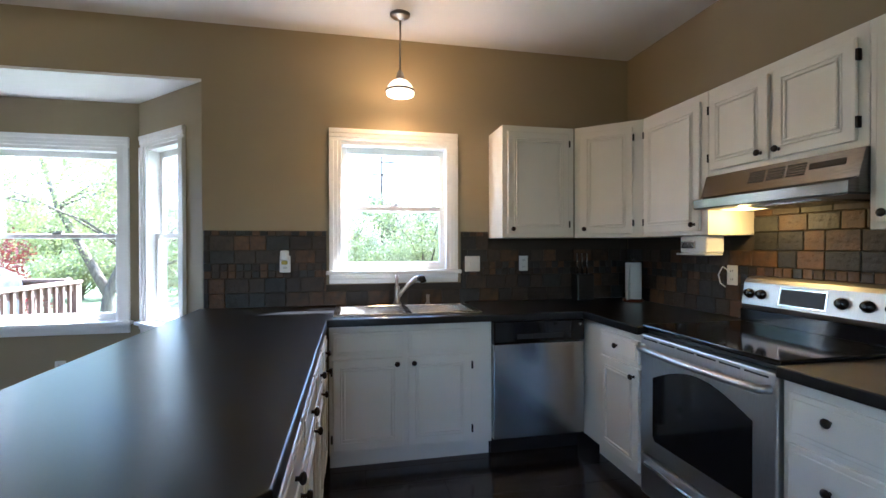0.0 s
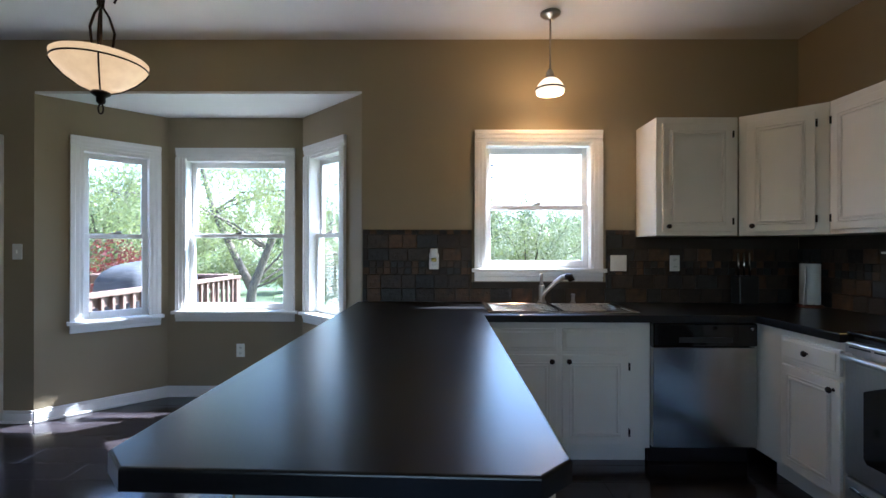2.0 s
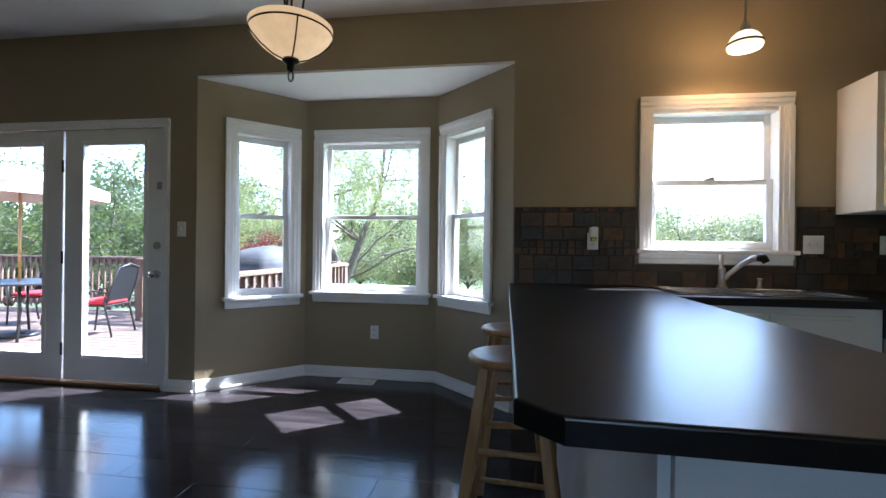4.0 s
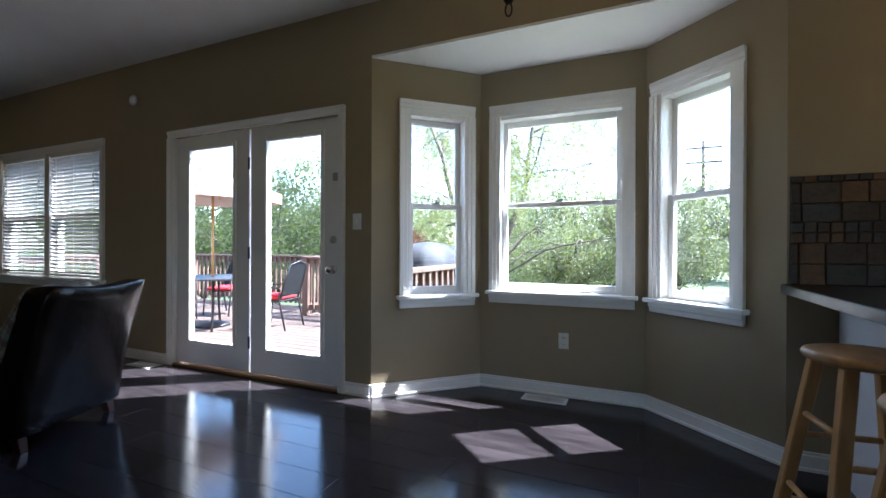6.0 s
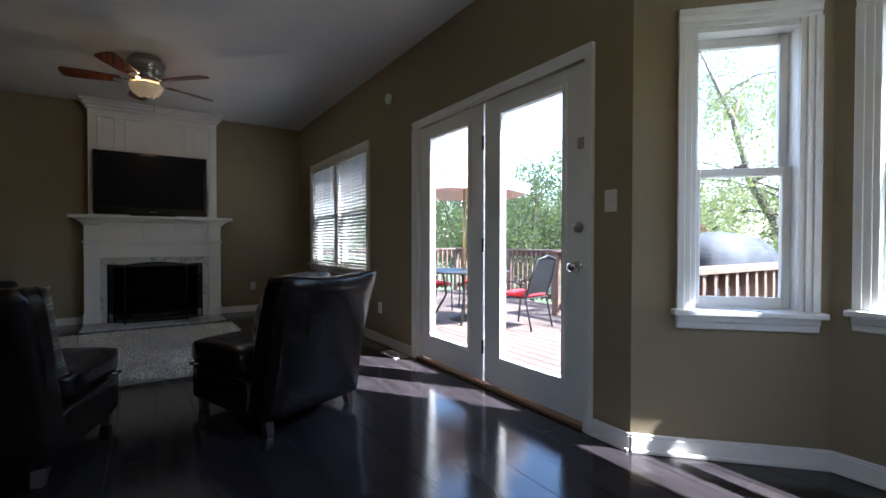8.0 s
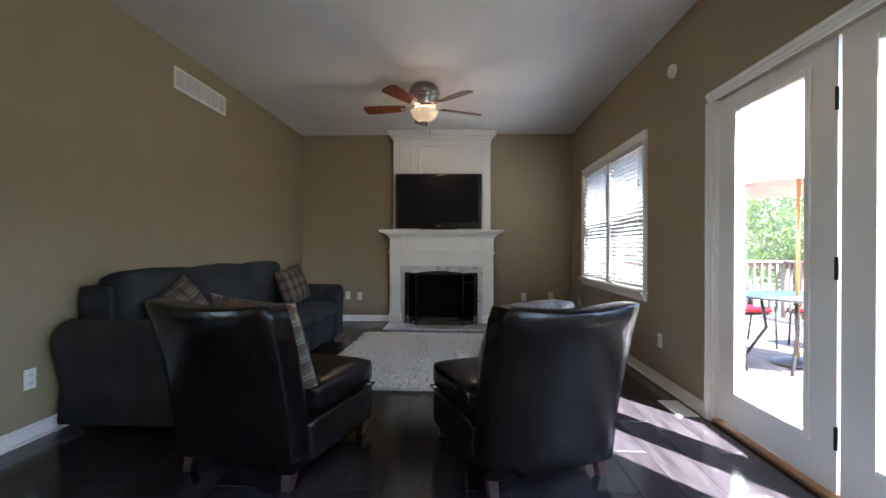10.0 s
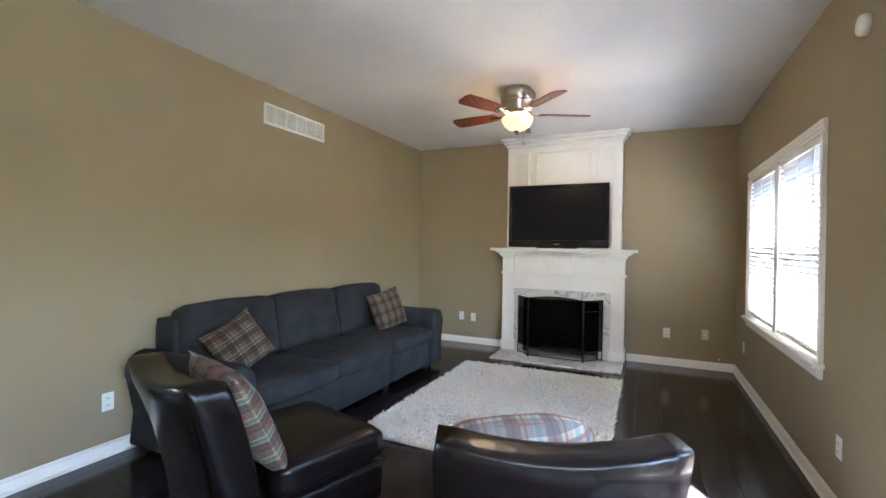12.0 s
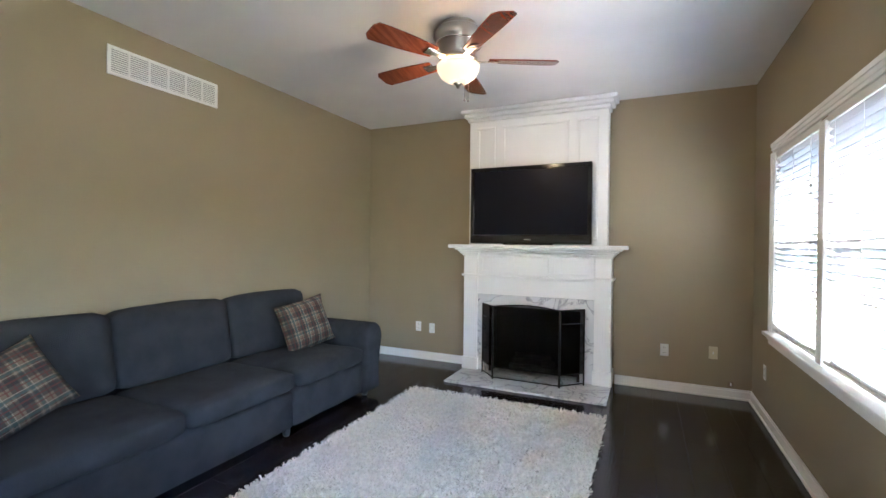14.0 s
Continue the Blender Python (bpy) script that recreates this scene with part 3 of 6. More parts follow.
# range hood
h = thing("range_hood", pose(1.06, 2.926, 1.47, 0, 0, -90), "stainless steel under-cabinet range hood with its lamp on", "range hood")
hb = bmesh.new()
pr = [(0.0, 0.04), (0.0, 0.082), (0.05, 0.10), (0.085, 0.212), (0.40, 0.212), (0.40, 0.04)]
for x in (0.0, 0.758):
    for y, z in pr:
        hb.verts.new((x, y, z))
hb.verts.ensure_lookup_table()
n6 = len(pr)
for i in range(n6 - 1):
    j = i + 1
    hb.faces.new((hb.verts[i], hb.verts[j], hb.verts[n6 + j], hb.verts[n6 + i]))
hb.faces.new([hb.verts[i] for i in range(n6)])
hb.faces.new([hb.verts[n6 + i] for i in range(n6)][::-1])
bmesh.ops.recalc_face_normals(hb, faces=hb.faces)
HOODM = mat("hood_steel", (0.30, 0.295, 0.29), 0.22, 1.0, dark=(0.22, 0.215, 0.21), scale=30, stretch=(1, 1, 14), bump=0.03, bscale=60)
hood_body = part("body", hb, HOODM, h)
part("underside", boxes((0.004, 0.754, 0.004, 0.395, 0.033, 0.0395)), BLACKMAT, h)
fl = part("filter", boxes((0.245, 0.61, 0.075, 0.345, 0.0285, 0.0325)), STEEL, h, "slatted metal filter")
for i in range(18):
    part("filter_slat", boxes((0.25 + 0.02 * i, 0.262 + 0.02 * i, 0.08, 0.34, 0.024, 0.028)), STEEL, fl)
part("lamp_lens", boxes((0.06, 0.2, 0.12, 0.26, 0.0285, 0.0325), bevel=0.0008), mat("hood_lens", (0.8, 0.7, 0.4), 0.4, emit=(1, 0.68, 0.25), strength=0.3), h, "lit lamp lens")
slope = pose(0, 0.05, 0.10, -math.degrees(math.atan2(0.035, 0.112)))
for k in range(3):
    vg = boxes(*[(0.275 + 0.095 * k, 0.355 + 0.095 * k, -0.003, -0.0006, 0.040 + 0.012 * i, 0.046 + 0.012 * i) for i in range(5)])
    bmesh.ops.transform(vg, matrix=slope, verts=vg.verts)
    part("vent_grille", vg, BLACKMAT, h, "dark vent slots")
vg = boxes((0.56, 0.70, -0.003, -0.0006, 0.058, 0.085), bevel=0.001)
bmesh.ops.transform(vg, matrix=slope, verts=vg.verts)
part("switch_panel", vg, BLACKGLOSS, h, "black switch panel")

# range
r = thing("kitchen_range", pose(0.737, 2.90, 0, 0, 0, -90), "stainless steel electric range with black glass cooktop", "stove")
part("body", boxes((0.002, 0.752, 0.035, 0.71, 0.03, 0.885)), BLACKMAT, r)
part("cooktop", boxes((0, 0.754, 0.0, 0.64, 0.886, 0.908), bevel=0.006, seg=2), BLACKGLOSS, r, "black glass cooktop")
dr = part("oven_door", boxes((0.004, 0.75, -0.012, 0.034, 0.26, 0.862), bevel=0.008, seg=2), RANGE_STEEL, r)
ww = bmesh.new()
N = 14
arc = [(0.10 + 0.555 * i / N, 0.66 + 0.085 * math.sin(math.pi * (i / N)) - 0.00 * i) for i in range(N + 1)]
poly = [(0.115, 0.35), (0.10, 0.37)] + arc + [(0.655, 0.37), (0.64, 0.35)]
lo = [ww.verts.new((x, -0.0125, z)) for x, z in poly]
hi = [ww.verts.new((x, -0.0155, z)) for x, z in poly]
ww.faces.new(hi)
for i in range(len(poly)):
    j = (i + 1) % len(poly)
    ww.faces.new((lo[i], lo[j], hi[j], hi[i]))
bmesh.ops.recalc_face_normals(ww, faces=ww.faces)
part("oven_window", ww, BLACKGLOSS, dr, "dark arched oven window")
part("oven_handle", tube(bmesh.new(), [(0.03, -0.012, 0.80), (0.045, -0.05, 0.80)] + [(0.06 + 0.635 * i / 12, -0.055 - 0.018 * math.sin(math.pi * i / 12), 0.80) for i in range(13)] + [(0.71, -0.05, 0.80), (0.725, -0.012, 0.80)], 0.017, 12), RANGE_STEEL, dr, "curved tubular steel handle", smooth=True)
part("vent_slots", boxes(*[(0.03 + 0.118 * i, 0.13 + 0.118 * i, -0.0145, -0.0125, 0.838, 0.845) for i in range(6)]), BLACKMAT, dr, "dark vent slots")
dd = part("storage_drawer", boxes((0.004, 0.75, -0.012, 0.034, 0.05, 0.25), bevel=0.008, seg=2), RANGE_STEEL, r)
part("drawer_handle", tube(bmesh.new(), [(0.05 + 0.65 * i / 12, -0.02 - 0.012 * math.sin(math.pi * i / 12), 0.215) for i in range(13)], 0.01, 10), CHROME, dd, smooth=True)
bp = bmesh.new()
pts = [(0.635, 0.909), (0.625, 0.96), (0.612, 0.985), (0.606, 1.0), (0.626, 1.115), (0.638, 1.135), (0.66, 1.145), (0.722, 1.145), (0.722, 0.909)]
bk = part("backguard", prism(bp, [(y, z) for y, z in pts], 0.0, 0.754, Matrix(((0, 0, 1, 0), (1, 0, 0, 0), (0, 1, 0, 0), (0, 0, 0, 1)))), RANGE_STEEL, r)
tilt = math.degrees(math.atan2(0.02, 0.115))
face = pose(0, 0.6155, 1.058, -tilt)
part("display_panel", boxes((0.215, 0.43, -0.005, -0.0005, -0.038, 0.038), bevel=0.003), BLACKMAT, bk, "black display panel").matrix_local = face
part("display_rim", boxes((0.208, 0.437, -0.0025, -0.0003, -0.044, 0.044), bevel=0.001), CHROME, bk).matrix_local = face
part("lower_guard", boxes((0.0, 0.754, 0.600, 0.6115, 0.9095, 0.975)), BLACKGLOSS, r, "black lower strip")
for x in (0.045, 0.115, 0.50, 0.60, 0.69):
    kb = lathe(bmesh.new(), [(0.026, 0), (0.026, 0.01), (0.02, 0.014), (0.018, 0.026), (0.008, 0.028)], 18, face @ pose(x, 0, 0, 90))
    part("control_knob", kb, BLACKGLOSS, bk, "black control knob", smooth=True)

# small kitchen things
p = thing("paper_towel_holder", pose(1.34, 3.84, CT + 0.001), "white paper towel roll on a wooden upright holder", "paper towel")
part("base", lathe(bmesh.new(), [(0.075, 0), (0.075, 0.012), (0.068, 0.018)], 24), mat("red_brown_wood", (0.16, 0.05, 0.02), 0.4), p, "red-brown wooden base", smooth=True)
part("roll", lathe(bmesh.new(), [(0.055, 0.02), (0.057, 0.03), (0.057, 0.285), (0.055, 0.29), (0.02, 0.29)], 28), mat("paper", (0.78, 0.78, 0.76), 0.9, bump=0.3, bscale=150), p, "white paper roll", smooth=True)
part("rod", tube(bmesh.new(), [(0, 0, 0.29), (0, 0, 0.325)], 0.01), BLACKMAT, p)
sh = bmesh.new()
prism(sh, [(-0.057, 0.0), (-0.06, -0.04), (-0.115, -0.085), (-0.112, -0.088), (-0.056, -0.045), (-0.053, 0.0)], 0.022, 0.28)
for v in sh.verts:
    if v.co.x < -0.07 and v.co.z > 0.2:
        v.co.x += 0.05
        v.co.y += 0.04
part("loose_sheet", sh, mat("paper_sheet", (0.78, 0.78, 0.76), 0.9), p, "loose hanging sheet")
k = thing("utensil_rack", pose(1.02, 4.07, CT + 0.001), "dark rack of steel kitchen utensils in the corner", "utensil rack")
part("block", boxes((-0.07, 0.07, -0.11, -0.01, 0, 0.2), bevel=0.01, seg=2), BLACKMAT, k)
for i in range(3):
    part("utensil", tube(bmesh.new(), [(-0.045 + 0.04 * i, -0.06, 0.2), (-0.045 + 0.04 * i, -0.055, 0.36)], [0.007, 0.009], 10), CHROME, k, "steel utensil handle", smooth=True)
o = thing("can_opener", pose(1.175, 3.16, U0, 0, 0, -90), "white under-cabinet can opener with metal lever", "can opener")
part("housing", boxes((0.0, 0.2, 0, 0.12, -0.1, -0.001), bevel=0.012, seg=2), PLASTIC, o)
part("mechanism", boxes((0.03, 0.13, -0.02, -0.001, -0.075, -0.03), bevel=0.006, seg=2), CHROME, o, "metal cutting mechanism")
part("tray", boxes((-0.01, 0.21, -0.02, 0.1, -0.112, -0.101), bevel=0.003), PLASTIC, o)


def plate(name, m, label, w=0.072, h=0.115, kind="outlet", mt=None):
    o = thing(name, m, label, "wall plate" if kind != "outlet" else "outlet")
    part("cover", boxes((-w / 2, w / 2, -0.007, -0.0005, -h / 2, h / 2), bevel=0.003, seg=2), mt or PLASTIC, o)
    if kind == "outlet":
        for z in (-0.024, 0.024):
            soc = part("socket", boxes((-0.017, 0.017, -0.0095, -0.0071, z - 0.014, z + 0.014), bevel=0.002), PLASTIC, o)
            part("slots", boxes((-0.008, -0.005, -0.0102, -0.0096, z - 0.006, z + 0.006), (0.005, 0.008, -0.0102, -0.0096, z - 0.006, z + 0.006)), BLACKMAT, soc, "dark slots")
    else:
        n = max(1, round(w / 0.06))
        for i in range(n):
            x = (i - (n - 1) / 2) * 0.046
            part("toggle", boxes((x - 0.005, x + 0.005, -0.018, -0.0071, -0.012, 0.012), bevel=0.002), PLASTIC, o)
    return o


def on_north(x, z, y=NY):
    return pose(x, y, z)


plate("wall_outlet", on_north(-1.18, 1.19, NY - 0.018), "white wall outlet on the slate backsplash")
pl = thing("plug_in_freshener", on_north(-1.18, 1.215, NY - 0.028), "white plug-in air freshener with yellow liquid", "air freshener")
part("housing", boxes((-0.028, 0.028, -0.045, -0.001, 0.0, 0.07), bevel=0.012, seg=3), PLASTIC, pl)
part("liquid", boxes((-0.018, 0.018, -0.04, -0.006, -0.026, -0.0005), bevel=0.006, seg=2), mat("yellow_liquid", (0.6, 0.5, 0.12), 0.15), pl, "yellow liquid bottle")
plate("wall_switch", on_north(0.155, 1.18, NY - 0.018), "white double light switch beside the sink window", 0.117, 0.115, "switch")
plate("wall_outlet", on_north(0.56, 1.18, NY - 0.018), "white wall outlet on the slate backsplash")
e = plate("wall_outlet", pose(EX - 0.018, 3.06, 1.14, 0, 0, -90), "white wall outlet with a plugged cord")
cd = thing("power_cord", pose(EX - 0.03, 3.06, 1.14, 0, 0, -90), "white power cord hanging in a loop", "cord")
part("cable", tube(bmesh.new(), [(-0.0, -0.01, 0.02), (-0.03, -0.03, 0.05), (-0.06, -0.03, 0.0), (-0.05, -0.025, -0.05), (-0.02, -0.02, -0.07)], 0.004, 8), PLASTIC, cd, smooth=True)

# unseen ceiling light behind the kitchen, added as a fitting for the warm bulb
hl = thing("ceiling_light", pose(0.75, -0.9, CZ), "unseen flush ceiling light with lit glass dome, added to warm the kitchen", "ceiling light")
part("base", lathe(bmesh.new(), [(0.15, -0.0005), (0.15, -0.02), (0.14, -0.03)], 28), NICKEL, hl, smooth=True)
dome = part("dome", lathe(bmesh.new(), [(0.135, -0.031), (0.14, -0.05), (0.12, -0.12), (0.08, -0.155), (0.02, -0.17)], 28, cap=False), SHADE2, hl, "lit frosted glass dome", smooth=True)
dome.visible_shadow = False

# pendant over the sink
p = thing("pendant_lamp", pose(-0.42, 3.74, CZ + 0.09), "bronze pendant lamp with lit frosted glass shade", "pendant lamp")
part("canopy", lathe(bmesh.new(), [(0.065, -0.0905), (0.064, -0.10), (0.05, -0.112), (0.02, -0.12), (0.008, -0.13)], 28), NICKEL, p, smooth=True)
part("stem", tube(bmesh.new(), [(0, 0, -0.12), (0, 0, -0.47)], 0.006, 10), NICKEL, p, smooth=True)
part("socket", lathe(bmesh.new(), [(0.008, -0.45), (0.022, -0.47), (0.026, -0.49), (0.03, -0.52)], 24), NICKEL, p, smooth=True)
sh = lathe(bmesh.new(), [(0.026, -0.512), (0.048, -0.522), (0.068, -0.54), (0.082, -0.562), (0.09, -0.584), (0.092, -0.598), (0.085, -0.612), (0.082, -0.609), (0.088, -0.597), (0.086, -0.584), (0.078, -0.564), (0.064, -0.543), (0.045, -0.526), (0.024, -0.517)], 32, cap=False)
so = part("shade", sh, SHADE2, p, "lit frosted glass shade", smooth=True)
part("shade_band", lathe(bmesh.new(), [(0.0895, -0.579), (0.095, -0.581), (0.096, -0.588), (0.0925, -0.592)], 32, cap=False), KNOBM, so, smooth=True)
so.visible_shadow = False

# bowl lamp by the bay
b = thing("bowl_chandelier", pose(-2.83, 3.08, CZ + 0.0), "bronze scroll chandelier with lit frosted glass bowl", "chandelier")
part("canopy", lathe(bmesh.new(), [(0.07, 0), (0.068, -0.012), (0.045, -0.03), (0.012, -0.04)], 28), KNOBM, b, smooth=True)
part("stem", tube(bmesh.new(), [(0, 0, -0.03), (0, 0, -0.6)], 0.006, 8), KNOBM, b, smooth=True)
for i in range(3):
    a = math.radians(20 + 120 * i)
    ca, sa = math.cos(a), math.sin(a)
    prof = [(0.012, -0.585), (0.05, -0.53), (0.058, -0.46), (0.035, -0.38), (0.008, -0.33), (0.012, -0.28), (0.045, -0.25), (0.065, -0.275), (0.055, -0.30)]
    part("scroll", tube(bmesh.new(), [(r_ * ca, r_ * sa, z_) for r_, z_ in prof], 0.006, 8), KNOBM, b, "curved bronze scroll", smooth=True)
bowl = part("shade", lathe(bmesh.new(), [(0.1974, -0.60), (0.2033, -0.605), (0.1999, -0.635), (0.1865, -0.66), (0.1428, -0.71), (0.084, -0.755), (0.03, -0.775), (0.03, -0.77), (0.084, -0.748), (0.1386, -0.704), (0.1806, -0.655), (0.1932, -0.63), (0.1974, -0.60)], 40, cap=False), SHADE, b, "lit frosted glass bowl", smooth=True)
bowl.visible_shadow = False
part("bowl_band", lathe(bmesh.new(), [(0.2012, -0.633), (0.2037, -0.634), (0.2029, -0.641), (0.1999, -0.642)], 40, cap=False), KNOBM, bowl, smooth=True)
for i in range(4):
    a = math.radians(35 + 90 * i)
    part("bowl_strap", tube(bmesh.new(), [(r_ * math.cos(a), r_ * math.sin(a), z_) for r_, z_ in ((0.2024, -0.638), (0.189, -0.664), (0.1453, -0.714), (0.0857, -0.759), (0.03, -0.78))], 0.004, 6), KNOBM, bowl, smooth=True)
part("finial", lathe(bmesh.new(), [(0.04, -0.772), (0.042, -0.785), (0.02, -0.80), (0.02, -0.825), (0.012, -0.835)], 20), KNOBM, b, smooth=True)
part("ring", tube(bmesh.new(), [(0.013 * math.cos(t_), 0, -0.86 + 0.026 * math.sin(t_)) for t_ in [2 * math.pi * i / 14 for i in range(14)]], 0.004, 6, closed=True), KNOBM, b, smooth=True)


def stool(m):
    s = thing("bar_stool", m, "honey oak round bar stool at the peninsula", "stool", "stools at the peninsula")
    H = 0.74
    part("seat", lathe(bmesh.new(), [(0.10, H - 0.034), (0.145, H - 0.034), (0.161, H - 0.026), (0.166, H - 0.015), (0.161, H - 0.004), (0.146, H), (0.05, H - 0.003), (0.01, H - 0.004)], 40), OAK, s, "round oak seat", smooth=True)
    ft, tp = 0.185, 0.092
    for sx, sy in ((-1, -1), (1, -1), (1, 1), (-1, 1)):
        bm = bmesh.new()
        a, b = Vector((sx * ft, sy * ft, 0)) * 1, Vector((sx * tp, sy * tp, H - 0.033))
        vs = box(bm, -0.02, 0.02, -0.02, 0.02, 0, 1, 0.004)
        for v in bm.verts:
            t_ = v.co.z
            v.co = Vector((v.co.x + a.x + (b.x - a.x) * t_, v.co.y + a.y + (b.y - a.y) * t_, t_ * b.z))
        part("leg", bm, OAK, s)
    for z, off in ((0.17, 0), (0.24, 1), (0.42, 0), (0.50, 1)):
        t_ = z / (H - 0.033)
        q = ft + (tp - ft) * t_
        for sg in (-1, 1):
            pts = [(-q, sg * q, z), (q, sg * q, z)] if off == 0 else [(sg * q, -q, z), (sg * q, q, z)]
            part("rung", tube(bmesh.new(), pts, 0.0105, 10), OAK, s, smooth=True)
    return s


s1 = stool(pose(-1.71, 3.25, 0, 0, 0, 8))
copy_thing(s1, pose(-1.725, 2.67, 0, 0, 0, -5))
for o_ in b.children_recursive:
    for v in o_.data.vertices:
        v.co.z *= 0.965

# ---- living room ----
FAN0 = 45


def plaid(name, base, c1, c2, c3, c4):
    """Woven plaid from crossing bands."""
    m = bpy.data.materials.new(name)
    m.use_nodes = True
    n, l = m.node_tree.nodes, m.node_tree.links
    b = n["Principled BSDF"]
    b.inputs["Roughness"].default_value = 0.9
    tc = n.new("ShaderNodeTexCoord")
    sx = n.new("ShaderNodeSeparateXYZ")
    l.new(tc.outputs["Object"], sx.inputs[0])
    cur = None

    def band(axis, period, lo, width, colour, fac, prev):
        mu = n.new("ShaderNodeMath")
        mu.operation, mu.inputs[1].default_value = "MULTIPLY_ADD", 1 / period
        mu.inputs[2].default_value = 10 - lo
        l.new(sx.outputs[axis], mu.inputs[0])
        fr = n.new("ShaderNodeMath")
        fr.operation = "FRACT"
        l.new(mu.outputs[0], fr.inputs[0])
        lt = n.new("ShaderNodeMath")
        lt.operation, lt.inputs[1].default_value = "LESS_THAN", width
        l.new(fr.outputs[0], lt.inputs[0])
        sc = n.new("ShaderNodeMath")
        sc.operation, sc.inputs[1].default_value = "MULTIPLY", fac
        l.new(lt.outputs[0], sc.inputs[0])
        mx = n.new("ShaderNodeMix")
        mx.data_type = "RGBA"
        l.new(sc.outputs[0], mx.inputs[0])
        if prev is None:
            mx.inputs[6].default_value = (*base, 1)
        else:
            l.new(prev, mx.inputs[6])
        mx.inputs[7].default_value = (*colour, 1)
        return mx.outputs[2]

    for axis in (0, 2):
        k = 0.118 if axis == 0 else 0.104
        cur = band(axis, k, 0.0, 0.36, c3, 0.62, cur)
        cur = band(axis, k, 0.15, 0.07, c1, 0.75, cur)
        cur = band(axis, k, 0.50, 0.12, c2, 0.7, cur)
        cur = band(axis, k, 0.64, 0.035, c4, 0.75, cur)
        cur = band(axis, k, 0.84, 0.06, c1, 0.7, cur)
        cur = band(axis, k, 0.42, 0.03, c4, 0.6, cur)
    l.new(cur, b.inputs["Base Color"])
    no = n.new("ShaderNodeTexNoise")
    no.inputs["Scale"].default_value = 300
    bu = n.new("ShaderNodeBump")
    bu.inputs["Strength"].default_value, bu.inputs["Distance"].default_value = 0.4, 0.004
    l.new(tc.outputs["Object"], no.inputs["Vector"])
    l.new(no.outputs["Fac"], bu.inputs["Height"])
    l.new(bu.outputs[0], b.inputs["Normal"])
    return m


PLAID = plaid("plaid_fabric", (0.12, 0.083, 0.05), (0.08, 0.02, 0.012), (0.03, 0.055, 0.05), (0.008, 0.007, 0.008), (0.22, 0.18, 0.13))
PALE_PLAID = plaid("pale_plaid_fabric", (0.30, 0.235, 0.18), (0.17, 0.05, 0.03), (0.13, 0.23, 0.22), (0.05, 0.045, 0.05), (0.38, 0.34, 0.28))
TEAL_PLAID = plaid("teal_plaid_fabric", (0.20, 0.16, 0.105), (0.13, 0.035, 0.02), (0.07, 0.12, 0.10), (0.02, 0.017, 0.017), (0.34, 0.33, 0.25))


def cushion(w, h, d, seg=10, puff=1.0, sag=0.0, seed=0, corner=0.0):
    """A soft cushion centred at the origin: x wide, z high, y thick."""
    bm = bmesh.new()
    bmesh.ops.create_grid(bm, x_segments=seg, y_segments=seg, size=0.5)
    top = list(bm.verts)
    bot = {}
    for v in top:
        u, t = v.co.x * 2, v.co.y * 2
        k = (1 - abs(u) ** 2.6) * (1 - abs(t) ** 2.6)
        thick = d / 2 * max(k, 0) ** 0.42
        nz = noise.noise(Vector((u * 2.1 + seed, t * 2.1, seed))) * 0.012 * puff
        ex = 1 + corner * (abs(u * t) ** 3)
        x, z = u * w / 2 * ex * (1 - 0.05 * (1 - abs(t)) * corner * 4), t * h / 2 * ex * (1 - 0.05 * (1 - abs(u)) * corner * 4)
        z -= sag * (1 - u * u) * (t > 0) * t
        edge = abs(u) > 0.999 or abs(t) > 0.999
        v.co = Vector((x, -(thick + (0 if edge else nz)), z))
        bot[v] = v if edge else bm.verts.new((x, thick + nz, z))
    for f in list(bm.faces):
        vs = [bot[v] for v in f.verts]
        if len(set(vs)) > 2:
            try:
                bm.faces.new(vs[::-1])
            except ValueError:
                pass
    bmesh.ops.recalc_face_normals(bm, faces=bm.faces)
    return bm


def soft_box(x0, x1, y0, y1, z0, z1, r=0.04, crown=0.015, seed=0, cuts=7):
    """An upholstered block with round edges and a slight crown."""
    bm = bmesh.new()
    box(bm, x0, x1, y0, y1, z0, z1)
    bmesh.ops.subdivide_edges(bm, edges=bm.edges, cuts=cuts, use_grid_fill=True)
    c = Vector(((x0 + x1) / 2, (y0 + y1) / 2, (z0 + z1) / 2))
    hx, hy, hz = (x1 - x0) / 2, (y1 - y0) / 2, (z1 - z0) / 2
    r = min(r, hx * 0.95, hy * 0.95, hz * 0.95)
    for v in bm.verts:
        p = v.co - c
        core = Vector((max(-hx + r, min(hx - r, p.x)), max(-hy + r, min(hy - r, p.y)), max(-hz + r, min(hz - r, p.z))))
        d = p - core
        if d.length > 1e-6:
            d = d.normalized() * r
        q = core + d
        u = [1 - (q.x / hx) ** 2, 1 - (q.y / hy) ** 2, 1 - (q.z / hz) ** 2]
        n_ = noise.noise((c + q) * 4 + Vector((seed, 0, 0))) * 0.006
        if q.z > 0:
            q.z += (crown * max(u[0], 0) * max(u[1], 0)) * (q.z / hz)
        q += d.normalized() * n_ if d.length else Vector()
        q.y += math.copysign(crown * 0.6 * max(u[0], 0) * max(u[2], 0) * abs(q.y / hy) ** 3, q.y)
        v.co = c + q
    return bm


